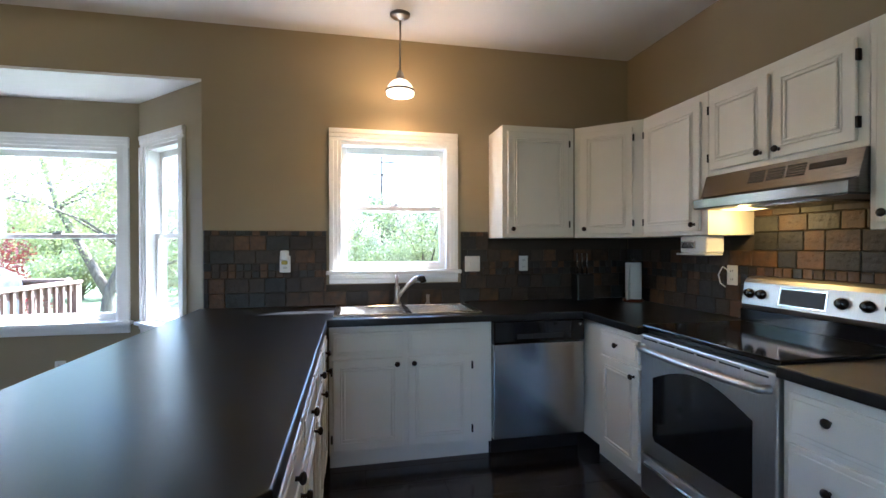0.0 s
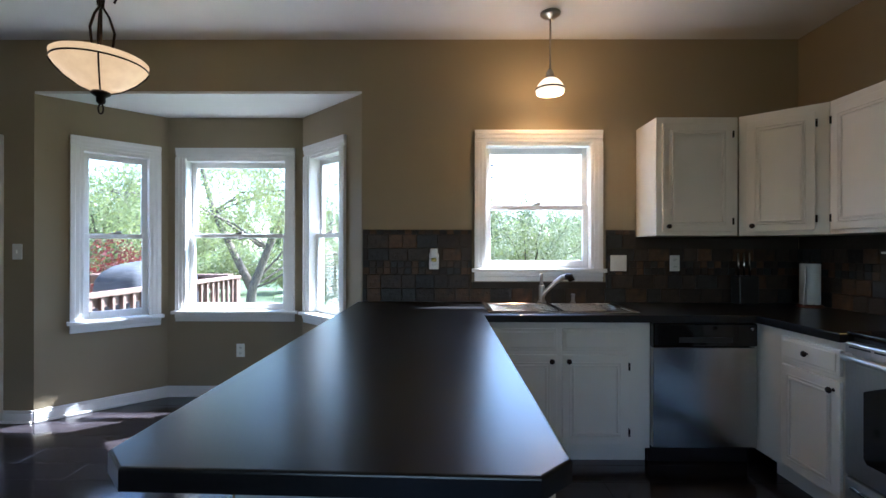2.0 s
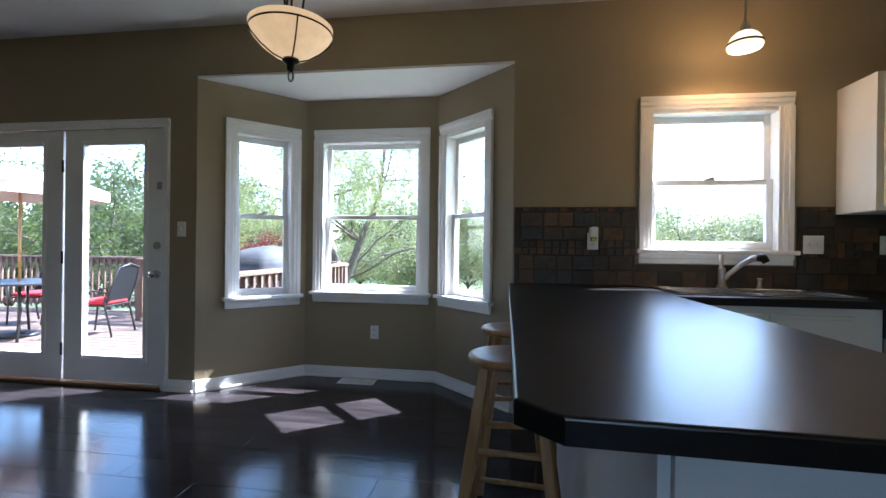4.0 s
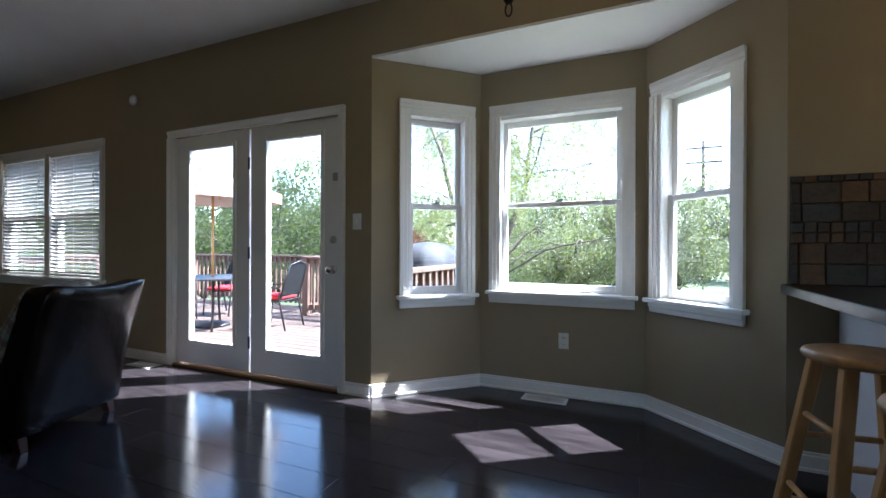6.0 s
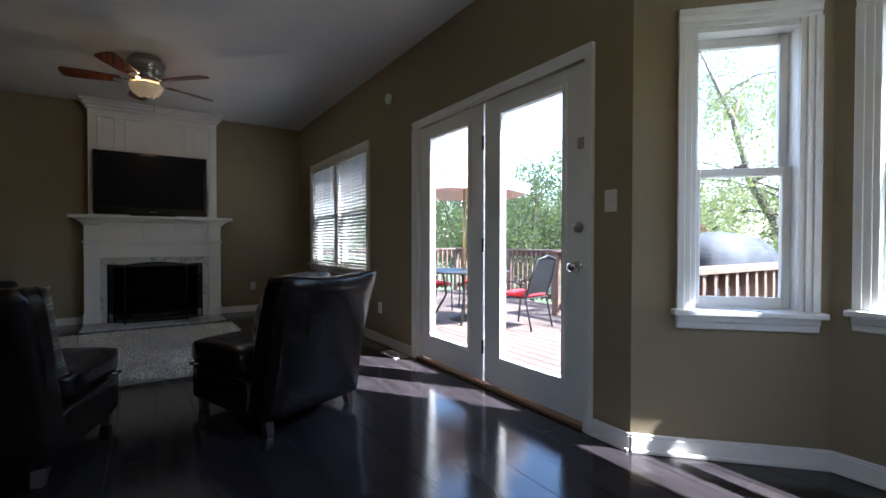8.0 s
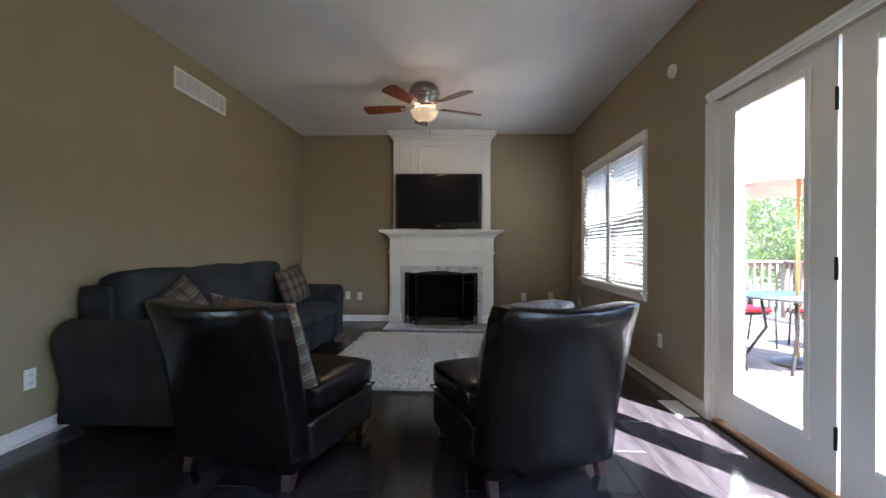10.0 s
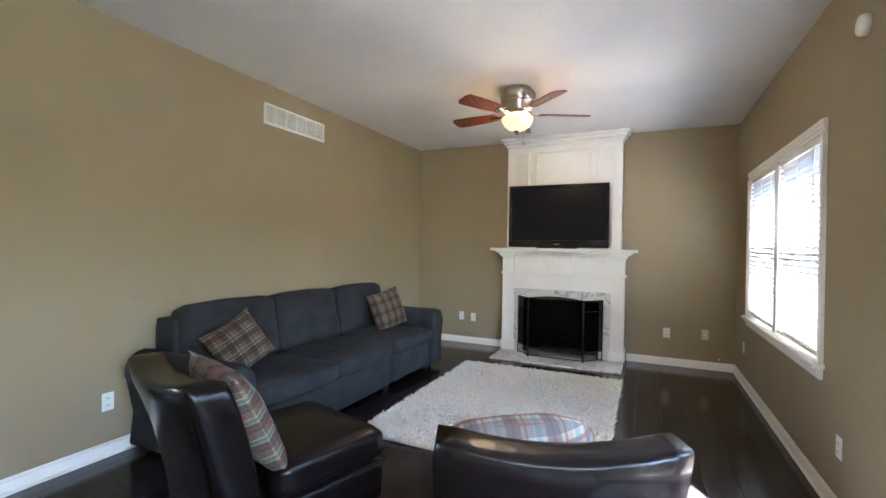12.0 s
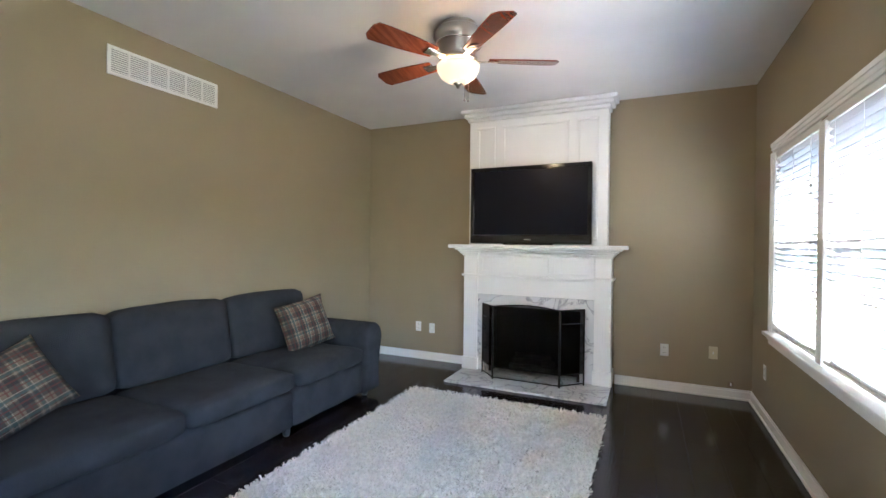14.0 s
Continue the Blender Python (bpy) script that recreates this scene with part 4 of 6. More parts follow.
def roll_arm(x0, x1, y0, y1, ztop, zbot, out):
    """A sofa arm whose roll leans out towards the given side."""
    bm = bmesh.new()
    w = x1 - x0
    pr = []
    cx = (x0 + x1) / 2 + out * 0.02
    r = w / 2 + 0.012
    for i in range(11):
        a = math.radians(-30 + 240 * i / 10)
        pr.append((cx + r * math.cos(a), ztop - r + r * math.sin(a)))
    pr.append((x0 + 0.03 if out > 0 else x0 + 0.02, zbot + 0.2))
    pr.append((x0 + 0.01, zbot))
    pr.append((x1 - 0.01, zbot))
    pr.append((x1 - 0.03, zbot + 0.2))
    rings = []
    ys = [y0, y0 + 0.015, (y0 + y1) / 2, y1 - 0.03, y1 - 0.008, y1]
    sc = [0.96, 1, 1, 1, 0.97, 0.9]
    mx, mz = (x0 + x1) / 2, (ztop + zbot) / 2
    for y, s in zip(ys, sc):
        rings.append([bm.verts.new((mx + (x - mx) * s, y, mz + (z - mz) * s)) for x, z in pr])
    for a, b in zip(rings, rings[1:]):
        for i in range(len(pr)):
            j = (i + 1) % len(pr)
            bm.faces.new((a[i], a[j], b[j], b[i]))
    bm.faces.new(rings[0])
    bm.faces.new(rings[-1][::-1])
    bmesh.ops.recalc_face_normals(bm, faces=bm.faces)
    return bm


sf = thing("sofa", pose(0, 0, 0), "long charcoal grey fabric three seat sofa against the wall", "sofa")
xs = [-8.46, -7.64, -6.83, -6.03]
part("base", soft_box(-8.47, -7.645, 0.16, 1.0, 0.07, 0.335, 0.02, 0.0), FABRIC, sf, smooth=True)
part("base", soft_box(-7.64, -6.02, 0.16, 1.0, 0.07, 0.335, 0.02, 0.0, cuts=9), FABRIC, sf, smooth=True)
part("back_frame", soft_box(-8.5, -5.99, 0.07, 0.3, 0.07, 0.86, 0.04, 0.0, cuts=9), FABRIC, sf, smooth=True)
for i in range(3):
    part("seat_cushion", soft_box(xs[i] + 0.004, xs[i + 1] - 0.004, 0.34, 1.035, 0.337, 0.475, 0.045, 0.018, i), FABRIC, sf, smooth=True)
    bc = soft_box(-0.403, 0.403, -0.105, 0.105, 0.0, 0.475, 0.06, 0.022, i + 5, 9)
    bmesh.ops.transform(bc, matrix=pose((xs[i] + xs[i + 1]) / 2, 0.33, 0.462, 10), verts=bc.verts)
    part("back_cushion", bc, FABRIC, sf, smooth=True)
part("arm", roll_arm(-8.70, -8.465, 0.12, 1.03, 0.665, 0.06, -1), FABRIC, sf, smooth=True)
part("arm", roll_arm(-6.025, -5.80, 0.12, 1.03, 0.665, 0.06, 1), FABRIC, sf, smooth=True)
for x in (-8.6, -7.64, -5.9):
    for y in (0.2, 0.93):
        part("foot", lathe(bmesh.new(), [(0.018, 0), (0.025, 0.01), (0.028, 0.072)], 12, pose(x, y, 0)), BLACKMAT, sf, smooth=True)


def pillow(m, label, seed, w=0.46, h=0.42, cloth=PLAID, d=0.16, corner=0.05):
    p = cushion(w, h, d, 14, 1.0, 0.01, seed, corner)
    ob = part("throw_pillow", p, cloth, label=label, smooth=True)
    ob.matrix_world = m
    return tagged(ob, category="pillow", group="plaid throw pillows")


pillow(pose(-8.20, 0.60, 0.68, -18, 0, 166) @ pose(0, 0, 0, 0, 80, 0), "brown plaid throw pillow leaning at the sofa end", 1, 0.40, 0.46)
pillow(pose(-6.25, 0.60, 0.675, -24, 0, 165) @ pose(0, 0, 0, 0, -26, 0), "brown plaid throw pillow leaning on the sofa back", 2, 0.38, 0.36)


def slipper_chair(m, label):
    """An armless leather chair: origin on the floor under the seat's middle, facing -y."""
    c = thing("slipper_chair", m, label, "armchair", "leather chairs facing the fireplace")
    W = 0.345
    part("seat", soft_box(-W, W, -0.44, 0.14, 0.285, 0.44, 0.045, 0.02, 3), LEATHER, c, smooth=True)
    part("seat_base", soft_box(-W + 0.006, W - 0.006, -0.43, 0.20, 0.075, 0.281, 0.02, 0.0, 4), LEATHER, c, smooth=True)
    bk = soft_box(-W, W, 0.0, 0.17, 0.0, 0.795, 0.035, 0.01, 6, 9)
    for v in bk.verts:
        t = v.co.z / 0.795
        v.co.y += 0.12 * t * t + 0.11 * t - 0.05 * abs(v.co.x / W) ** 2.2 * t + 0.012
        v.co.z += 0.022 * (1 - (v.co.x / W) ** 2) * -1.6 * (t > 0.5) * (t - 0.5) * 2
    bmesh.ops.transform(bk, matrix=pose(0, 0.16, 0.075), verts=bk.verts)
    part("backrest", bk, LEATHER, c, smooth=True)
    pp = bmesh.new()
    for sx in (-W - 0.001, W + 0.001):
        tube(pp, [(sx, -0.42, 0.283), (sx, 0.13, 0.283)], 0.005, 6)
    tube(pp, [(-W, -0.441, 0.283), (W, -0.441, 0.283)], 0.005, 6)
    part("welt", pp, LEATHER, c, "raised seam piping", smooth=True)
    for sx in (-1, 1):
        for y, lean in ((-0.37, 0), (0.27, 0.03)):
            lg = bmesh.new()
            box(lg, -0.03, 0.03, -0.03, 0.03, 0, 0.10, 0.004)
            for v in lg.verts:
                k_ = 1 - v.co.z / 0.10
                v.co.x *= 1 - 0.3 * k_
                v.co.y = v.co.y * (1 - 0.3 * k_) + lean * k_
            bmesh.ops.transform(lg, matrix=pose(sx * 0.29, y, 0), verts=lg.verts)
            part("leg", lg, mat("cherry_leg", (0.035, 0.012, 0.008), 0.35) if "cherry_leg" not in bpy.data.materials else bpy.data.materials["cherry_leg"], c, "short cherry leg")
    return c


CHA = pose(-5.66, 1.51, 0, 0, 0, -106)
CHB = pose(-5.68, 2.79, 0, 0, 0, -68)
slipper_chair(CHA, "dark brown leather slipper chair near the sofa")
slipper_chair(CHB, "dark brown leather slipper chair near the french door")
pillow(CHA @ pose(-0.09, 0.215, 0.64, -27, -4, 0), "teal and brown plaid throw pillow standing on a leather chair", 3, 0.48, 0.50, TEAL_PLAID, 0.17)
pillow(CHB @ pose(0.10, 0.265, 0.66, -27, 3, 7), "pale plaid throw pillow standing on a leather chair", 4, 0.48, 0.46, PALE_PLAID, 0.21, -0.13)

# rug
rg = bmesh.new()
RX0, RX1, RY0, RY1 = -8.93, -6.72, 1.27, 2.95
prism(rg, [(RX0, RY0), (RX1, RY0), (RX1, RY1), (RX0, RY1)], 0.001, 0.016)
rug = thing("shag_rug", pose(0, 0, 0), "thick cream shag rug on the dark floor", "rug")
part("backing", rg, RUG, rug)
random.seed(4)
vv, ff = [], []
for i in range(46000):
    x = random.uniform(RX0 - 0.012, RX1 + 0.012)
    y = random.uniform(RY0 - 0.012, RY1 + 0.012)
    a, ln, hh = random.uniform(0, 6.28), random.uniform(0.012, 0.03), random.uniform(0.022, 0.04)
    wd = random.uniform(0.0035, 0.006)
    dx, dy = math.cos(a), math.sin(a)
    k0 = len(vv)
    vv += [(x - dy * wd, y + dx * wd, 0.012), (x + dy * wd, y - dx * wd, 0.012), (x + dx * ln + dy * wd, y + dy * ln - dx * wd, hh), (x + dx * ln - dy * wd, y + dy * ln + dx * wd, hh)]
    ff.append((k0, k0 + 1, k0 + 2, k0 + 3))
me = bpy.data.meshes.new("shag")
me.from_pydata(vv, [], ff)
me.materials.append(RUG)
pile = new("shag", me)
pile.parent = rug
tagged(pile, kind="stuff")

# fireplace

fp = thing("fireplace_surround", pose(WX, 2.18, 0, 0, 0, -90), "white painted fireplace surround with fluted pilasters and panelled chimney breast", "fireplace")


def fpb(name, *specs, bevel=0.003, mt=None, label=""):
    return part(name, boxes(*specs, bevel=bevel), mt or TRIM, fp, label)


# local x runs from north to south, y out into the room
fpb("chimney_panel", (-0.71, 0.71, 0.001, 0.20, 1.372, 2.69))
fpb("cornice", (-0.73, 0.73, 0.001, 0.225, 2.692, 2.73), (-0.76, 0.76, 0.001, 0.26, 2.731, 2.77), (-0.79, 0.79, 0.001, 0.29, 2.771, CZ - 0.002), bevel=0.008)
for a, b in ((-0.62, -0.42), (-0.34, 0.34), (0.42, 0.62)):
    z0, z1 = 1.42, 2.62
    w_ = 0.026
    pm = boxes((a, b, 0.2005, 0.224, z1 - w_, z1), (a, b, 0.2005, 0.224, z0, z0 + w_), (a, a + w_, 0.2005, 0.224, z0 + w_, z1 - w_), (b - w_, b, 0.2005, 0.224, z0 + w_, z1 - w_), bevel=0.004)
    part("panel_moulding", pm, TRIM, fp)
fpb("lower_body", (-0.60, 0.60, 0.001, 0.20, 0.84, 1.30))
fpb("frieze", (-0.585, 0.585, 0.2005, 0.215, 1.05, 1.29))
for a, b in ((-0.56, -0.20), (0.20, 0.56)):
    pm = boxes((a, b, 0.2155, 0.229, 1.235, 1.255), (a, b, 0.2155, 0.229, 1.075, 1.095), (a, a + 0.02, 0.2155, 0.229, 1.095, 1.235), (b - 0.02, b, 0.2155, 0.229, 1.095, 1.235), bevel=0.003)
    part("frieze_moulding", pm, TRIM, fp)
fpb("frieze_tablet", (-0.16, 0.16, 0.2155, 0.245, 1.05, 1.26), bevel=0.006)
fpb("frieze_ledge", (-0.60, 0.60, 0.2005, 0.232, 1.022, 1.045), bevel=0.004)
fpb("tablet_cap", (-0.18, 0.18, 0.246, 0.262, 1.245, 1.285), bevel=0.005)
fpb("mantel_moulding", (-0.81, 0.81, 0.001, 0.275, 1.292, 1.312), (-0.84, 0.84, 0.001, 0.30, 1.313, 1.332), bevel=0.006)
fpb("mantel_shelf", (-0.895, 0.895, 0.001, 0.35, 1.333, 1.371), bevel=0.006)
for sx in (-1, 1):
    x0, x1 = (0.60, 0.755) if sx > 0 else (-0.755, -0.60)
    cx = (x0 + x1) / 2
    pl = fpb("pilaster", (x0, x1, 0.001, 0.225, 0.155, 1.03))
    part("plinth", boxes((x0 - 0.012, x1 + 0.012, 0.001, 0.24, 0.022, 0.154), bevel=0.005), TRIM, fp)
    part("capital", boxes((x0 - 0.02, x1 + 0.02, 0.001, 0.25, 1.031, 1.055), (x0, x1, 0.001, 0.23, 1.056, 1.25), (x0 - 0.015, x1 + 0.015, 0.001, 0.25, 1.251, 1.27), (x0 - 0.03, x1 + 0.03, 0.001, 0.275, 1.271, 1.291), bevel=0.005), TRIM, fp)
    for k in range(5):
        part("flute", boxes((cx - 0.052 + 0.024 * k, cx - 0.044 + 0.024 * k, 0.2255, 0.231, 0.20, 0.98), bevel=0.002), TRIM, pl)
part("marble_facing", boxes((-0.60, -0.47, 0.001, 0.205, 0.022, 0.838), (0.47, 0.60, 0.001, 0.205, 0.022, 0.838), (-0.469, 0.469, 0.001, 0.205, 0.72, 0.838), bevel=0.001), MARBLE, fp, "grey veined white marble facing")
part("firebox", boxes((-0.469, -0.44, 0.01, 0.20, 0.022, 0.719), (0.44, 0.469, 0.01, 0.20, 0.022, 0.719), (-0.439, 0.439, 0.002, 0.03, 0.022, 0.719), (-0.439, 0.439, 0.031, 0.20, 0.69, 0.719)), mat("soot_brick", (0.02, 0.018, 0.016), 0.9, bump=0.4), fp, "sooty dark firebox")
part("hearth", boxes((-0.76, 0.76, 0.001, 0.72, 0.002, 0.021), bevel=0.002), MARBLE, fp, "white marble hearth slab")
lg = thing("fire_logs", pose(WX + 0.115, 2.18, 0.024), "charred gas logs in the firebox", "logs")
for i, (y, z, r_, q) in enumerate(((-0.02, 0.05, 0.04, 4), (0.02, 0.12, 0.035, -6), (0.0, 0.18, 0.03, 9))):
    lb = tube(bmesh.new(), [(0.01, -0.26 + 0.03 * i, z), (0.0, 0.0, z + 0.01), (0.01, 0.25 - 0.04 * i, z)], [r_, r_ * 1.1, r_ * 0.9], 10)
    part("log", lb, mat("ash_log", (0.12, 0.10, 0.08), 0.9, dark=(0.02, 0.02, 0.02), scale=12, bump=0.6, bscale=30) if i == 0 else bpy.data.materials["ash_log"], lg, smooth=True)

# fireplace screen, three folded panels on the hearth
sc = thing("fireplace_screen", pose(0, 0, 0.0215), "black iron three panel folding fireplace screen", "fireplace screen")
SX = WX
PT = [(SX + 0.27, 1.66), (SX + 0.47, 1.84), (SX + 0.47, 2.50), (SX + 0.27, 2.70)]
MESH = bpy.data.materials.new("screen_mesh")
MESH.use_nodes = True
mn, ml = MESH.node_tree.nodes, MESH.node_tree.links
pb_ = mn["Principled BSDF"]
pb_.inputs["Base Color"].default_value, pb_.inputs["Roughness"].default_value = (0.003, 0.003, 0.003, 1), 0.9
pb_.inputs["Alpha"].default_value = 0.86
pb_.inputs["Specular IOR Level"].default_value = 0.0
for i in range(3):
    p0, p1 = Vector((*PT[i], 0)), Vector((*PT[i + 1], 0))
    ln = (p1 - p0).length
    m_ = along(PT[i], PT[i + 1])
    fr = bmesh.new()
    hz = 0.73
    arch = 0.03 if i == 1 else 0.0
    topz = [(ln * k / 12, hz + arch * math.sin(math.pi * k / 12)) for k in range(13)]
    tube(fr, [(x, 0, z) for x, z in topz], 0.007, 6)
    tube(fr, [(0.004, 0, 0), (0.004, 0, hz)], 0.007, 6)
    tube(fr, [(ln - 0.004, 0, 0), (ln - 0.004, 0, hz)], 0.007, 6)
    tube(fr, [(0.004, 0, 0.02), (ln - 0.004, 0, 0.02)], 0.006, 6)
    tube(fr, [(0.004, 0, 0.12), (ln - 0.004, 0, 0.12)], 0.006, 6)
    if i != 1:
        tube(fr, [(0.004, 0, 0.60), (ln - 0.004, 0, 0.60)], 0.006, 6)
    pn = part("screen_panel", fr, IRON, sc, smooth=True)
    pn.matrix_world = m_ @ pose(0, 0, 0.0215)
    mm = bmesh.new()
    vs_ = [mm.verts.new((x, 0.0, z)) for x, z in [(0.01, 0.12), (ln - 0.01, 0.12)] + topz[::-1]]
    mm.faces.new(vs_)
    q = part("mesh", mm, MESH, pn, "fine black wire mesh")

# television
tv = thing("television", pose(WX + 0.235, 2.14, 1.372, 0, 0, -90), "black flat screen television on the mantel shelf", "television")
part("stand", boxes((-0.25, 0.25, 0.0, 0.1, 0.0, 0.012), bevel=0.003), BLACKGLOSS, tv)
part("bezel", boxes((-0.615, 0.615, 0.0, 0.075, 0.0125, 0.10), (-0.615, 0.615, 0.0, 0.075, 0.762, 0.80), (-0.615, -0.575, 0.0, 0.075, 0.101, 0.761), (0.575, 0.615, 0.0, 0.075, 0.101, 0.761), bevel=0.003), BLACKGLOSS, tv)
part("screen", boxes((-0.5745, 0.5745, 0.01, 0.068, 0.1015, 0.7605)), mat("tv_screen", (0.004, 0.005, 0.010), 0.35, spec=0.12), tv, "dark unlit screen")
part("nameplate", boxes((-0.035, 0.035, 0.0752, 0.0765, 0.05, 0.057)), NICKEL, tv, "small silver nameplate bar")

# ceiling fan
fan = thing("ceiling_fan", pose(-7.96, 2.084, CZ - 0.033), "brushed nickel ceiling fan with cherry blades and lit bowl", "ceiling fan")
part("mounting_ring", lathe(bmesh.new(), [(0.12, 0.0335), (0.12, 0.0)], 32), NICKEL, fan, smooth=True)
part("housing", lathe(bmesh.new(), [(0.145, -0.001), (0.16, -0.02), (0.163, -0.045), (0.155, -0.07), (0.125, -0.12), (0.112, -0.15), (0.11, -0.18)], 40), NICKEL, fan, smooth=True)
part("housing_ring", lathe(bmesh.new(), [(0.153, -0.092), (0.157, -0.096), (0.152, -0.101)], 40, cap=False), CHROME, fan, smooth=True)
part("hub", lathe(bmesh.new(), [(0.10, -0.182), (0.125, -0.19), (0.125, -0.21), (0.09, -0.225)], 32), NICKEL, fan, smooth=True)
gl = part("lamp_bowl", lathe(bmesh.new(), [(0.136, -0.228), (0.142, -0.235), (0.137, -0.265), (0.115, -0.305), (0.075, -0.335), (0.03, -0.345), (0.03, -0.342), (0.073, -0.331), (0.112, -0.301), (0.134, -0.262), (0.136, -0.228)], 36, cap=False), FANSHADE, fan, "lit amber glass bowl", smooth=True)
gl.visible_shadow = False
part("finial", lathe(bmesh.new(), [(0.03, -0.343), (0.032, -0.352), (0.014, -0.362), (0.008, -0.38)], 16), NICKEL, fan, smooth=True)

for i in range(5):
    a = FAN0 + 72 * i
    m_ = pose(0, 0, 0, 0, 0, a)
    bl = bmesh.new()
    n_ = 12
    out = []
    for k in range(n_ + 1):
        t = k / n_
        x = 0.20 + 0.455 * t
        w_ = 0.052 + 0.026 * math.sin(min(t * 1.25, 1) * math.pi / 2) 
        out.append((x, w_))
    out[-1] = (out[-1][0] - 0.02, out[-1][1])
    poly = [(x, -w_) for x, w_ in out] + [(0.66, -0.045), (0.66, 0.045)] + [(x, w_) for x, w_ in out[::-1]]
    prism(bl, poly, -0.004, 0.004)
    mt_ = pose(0, 0, -0.195, 12, 0, 0)
    bmesh.ops.transform(bl, matrix=m_ @ mt_, verts=bl.verts)
    bd = part("blade", bl, REDWOOD, fan, "cherry wood fan blade")
    ir = bmesh.new()
    box(ir, 0.11, 0.235, -0.02, 0.02, -0.013, -0.005, 0.003)
    box(ir, 0.20, 0.265, -0.032, 0.032, -0.011, -0.0045, 0.006)
    bmesh.ops.transform(ir, matrix=m_ @ mt_, verts=ir.verts)
    part("blade_iron", ir, CHROME, bd, "polished blade bracket")
for dx, ln in ((0.03, 0.10), (-0.035, 0.085)):
    ch = bmesh.new()
    tube(ch, [(dx, 0.06, -0.30), (dx, 0.06, -0.36 - ln)], 0.0015, 5)
    lathe(ch, [(0.002, 0.022), (0.006, 0.012), (0.007, 0.004), (0.003, 0)], 10, pose(dx, 0.06, -0.382 - ln))
    part("pull_chain", ch, NICKEL, fan, "thin pull chain", smooth=True)

for o_ in fan.children_recursive:
    for v in o_.data.vertices:
        v.co.z *= 1.0 if v.co.z < 0 else 0.96

# return vent
rv = thing("air_return_vent", pose(-7.36, SY, 2.545, 0, 0, 180), "white metal return air grille high on the wall", "vent")
VW, VH = 0.405, 0.095
part("frame", boxes((-VW, VW, -0.012, -0.0005, VH - 0.022, VH), (-VW, VW, -0.012, -0.0005, -VH, -VH + 0.022), (-VW, -VW + 0.022, -0.012, -0.0005, -VH + 0.022, VH - 0.022), (VW - 0.022, VW, -0.012, -0.0005, -VH + 0.022, VH - 0.022), *[(-VW + (2 * VW) * k / 6 - 0.006, -VW + (2 * VW) * k / 6 + 0.006, -0.012, -0.0005, -VH + 0.022, VH - 0.022) for k in range(1, 6)], bevel=0.002), TRIM, rv)
for k in range(10):
    z = -VH + 0.03 + k * 0.0142
    sl = boxes((-VW + 0.022, VW - 0.022, -0.010, -0.004, z - 0.0032, z + 0.0032))
    part("slat", sl, TRIM, rv)
part("backing", boxes((-VW + 0.01, VW - 0.01, -0.003, -0.0006, -VH + 0.01, VH - 0.01)), mat("vent_shadow", (0.25, 0.25, 0.25), 0.8), rv)

plate("wall_outlet", pose(WX, 0.755, 0.385, 0, 0, 90), "white wall outlet beside the fireplace")
plate("wall_plate", pose(WX, 0.935, 0.375, 0, 0, 90), "white cable plate beside the fireplace", kind="switch")
plate("wall_outlet", pose(WX, 3.40, 0.385, 0, 0, 90), "white wall outlet by the fireplace")
plate("wall_plate", pose(WX, 3.80, 0.40, 0, 0, 90), "ivory cable plate beside the fireplace", kind="switch", mt=mat("ivory_plastic", (0.62, 0.55, 0.38), 0.4))
plate("wall_outlet", pose(WX, 3.94, 0.13, 0, 0, 90), "small brown wall plate near the baseboard", 0.05, 0.05, "plain", mat("brown_plate", (0.25, 0.19, 0.12), 0.5))
plate("wall_outlet", pose(-5.72, SY, 0.35, 0, 0, 180), "white wall outlet near the sofa arm")
plate("wall_outlet", pose(-2.87, BY, 0.40), "white wall outlet under the bay window")
plate("wall_switch", pose(-4.235, NY, 1.255), "white light switch beside the french door", kind="switch")
plate("wall_outlet", pose(-7.0, NY, 0.36), "white wall outlet under the twin window")
plate("wall_outlet", pose(-9.5, NY, 0.38), "white wall outlet near the corner")
sd = thing("smoke_detector", pose(-6.78, NY, 2.46, 90), "round white sensor high on the wall", "smoke detector")
part("housing", lathe(bmesh.new(), [(0.052, 0.0005), (0.052, 0.02), (0.045, 0.032), (0.02, 0.036)], 28), PLASTIC, sd, smooth=True)


def floor_register(m, label):
    r_ = thing("floor_register", m, label, "floor vent")
    part("frame", boxes((-0.155, 0.155, -0.07, -0.052, 0.0005, 0.006), (-0.155, 0.155, 0.052, 0.07, 0.0005, 0.006), (-0.155, -0.13, -0.052, 0.052, 0.0005, 0.006), (0.13, 0.155, -0.052, 0.052, 0.0005, 0.006), bevel=0.001), PLASTIC, r_)
    part("louvres", boxes(*[(-0.125 + 0.0128 * k, -0.119 + 0.0128 * k, -0.052, 0.052, 0.001, 0.005) for k in range(20)]), PLASTIC, r_)
    part("duct", boxes((-0.13, 0.13, -0.052, 0.052, 0.0002, 0.0009)), BLACKMAT, r_)
    return r_


floor_register(pose(-2.98, 4.575, 0.001), "white metal floor register in the bay")
floor_register(pose(-6.45, 3.98, 0.001), "white metal floor register by the french door")


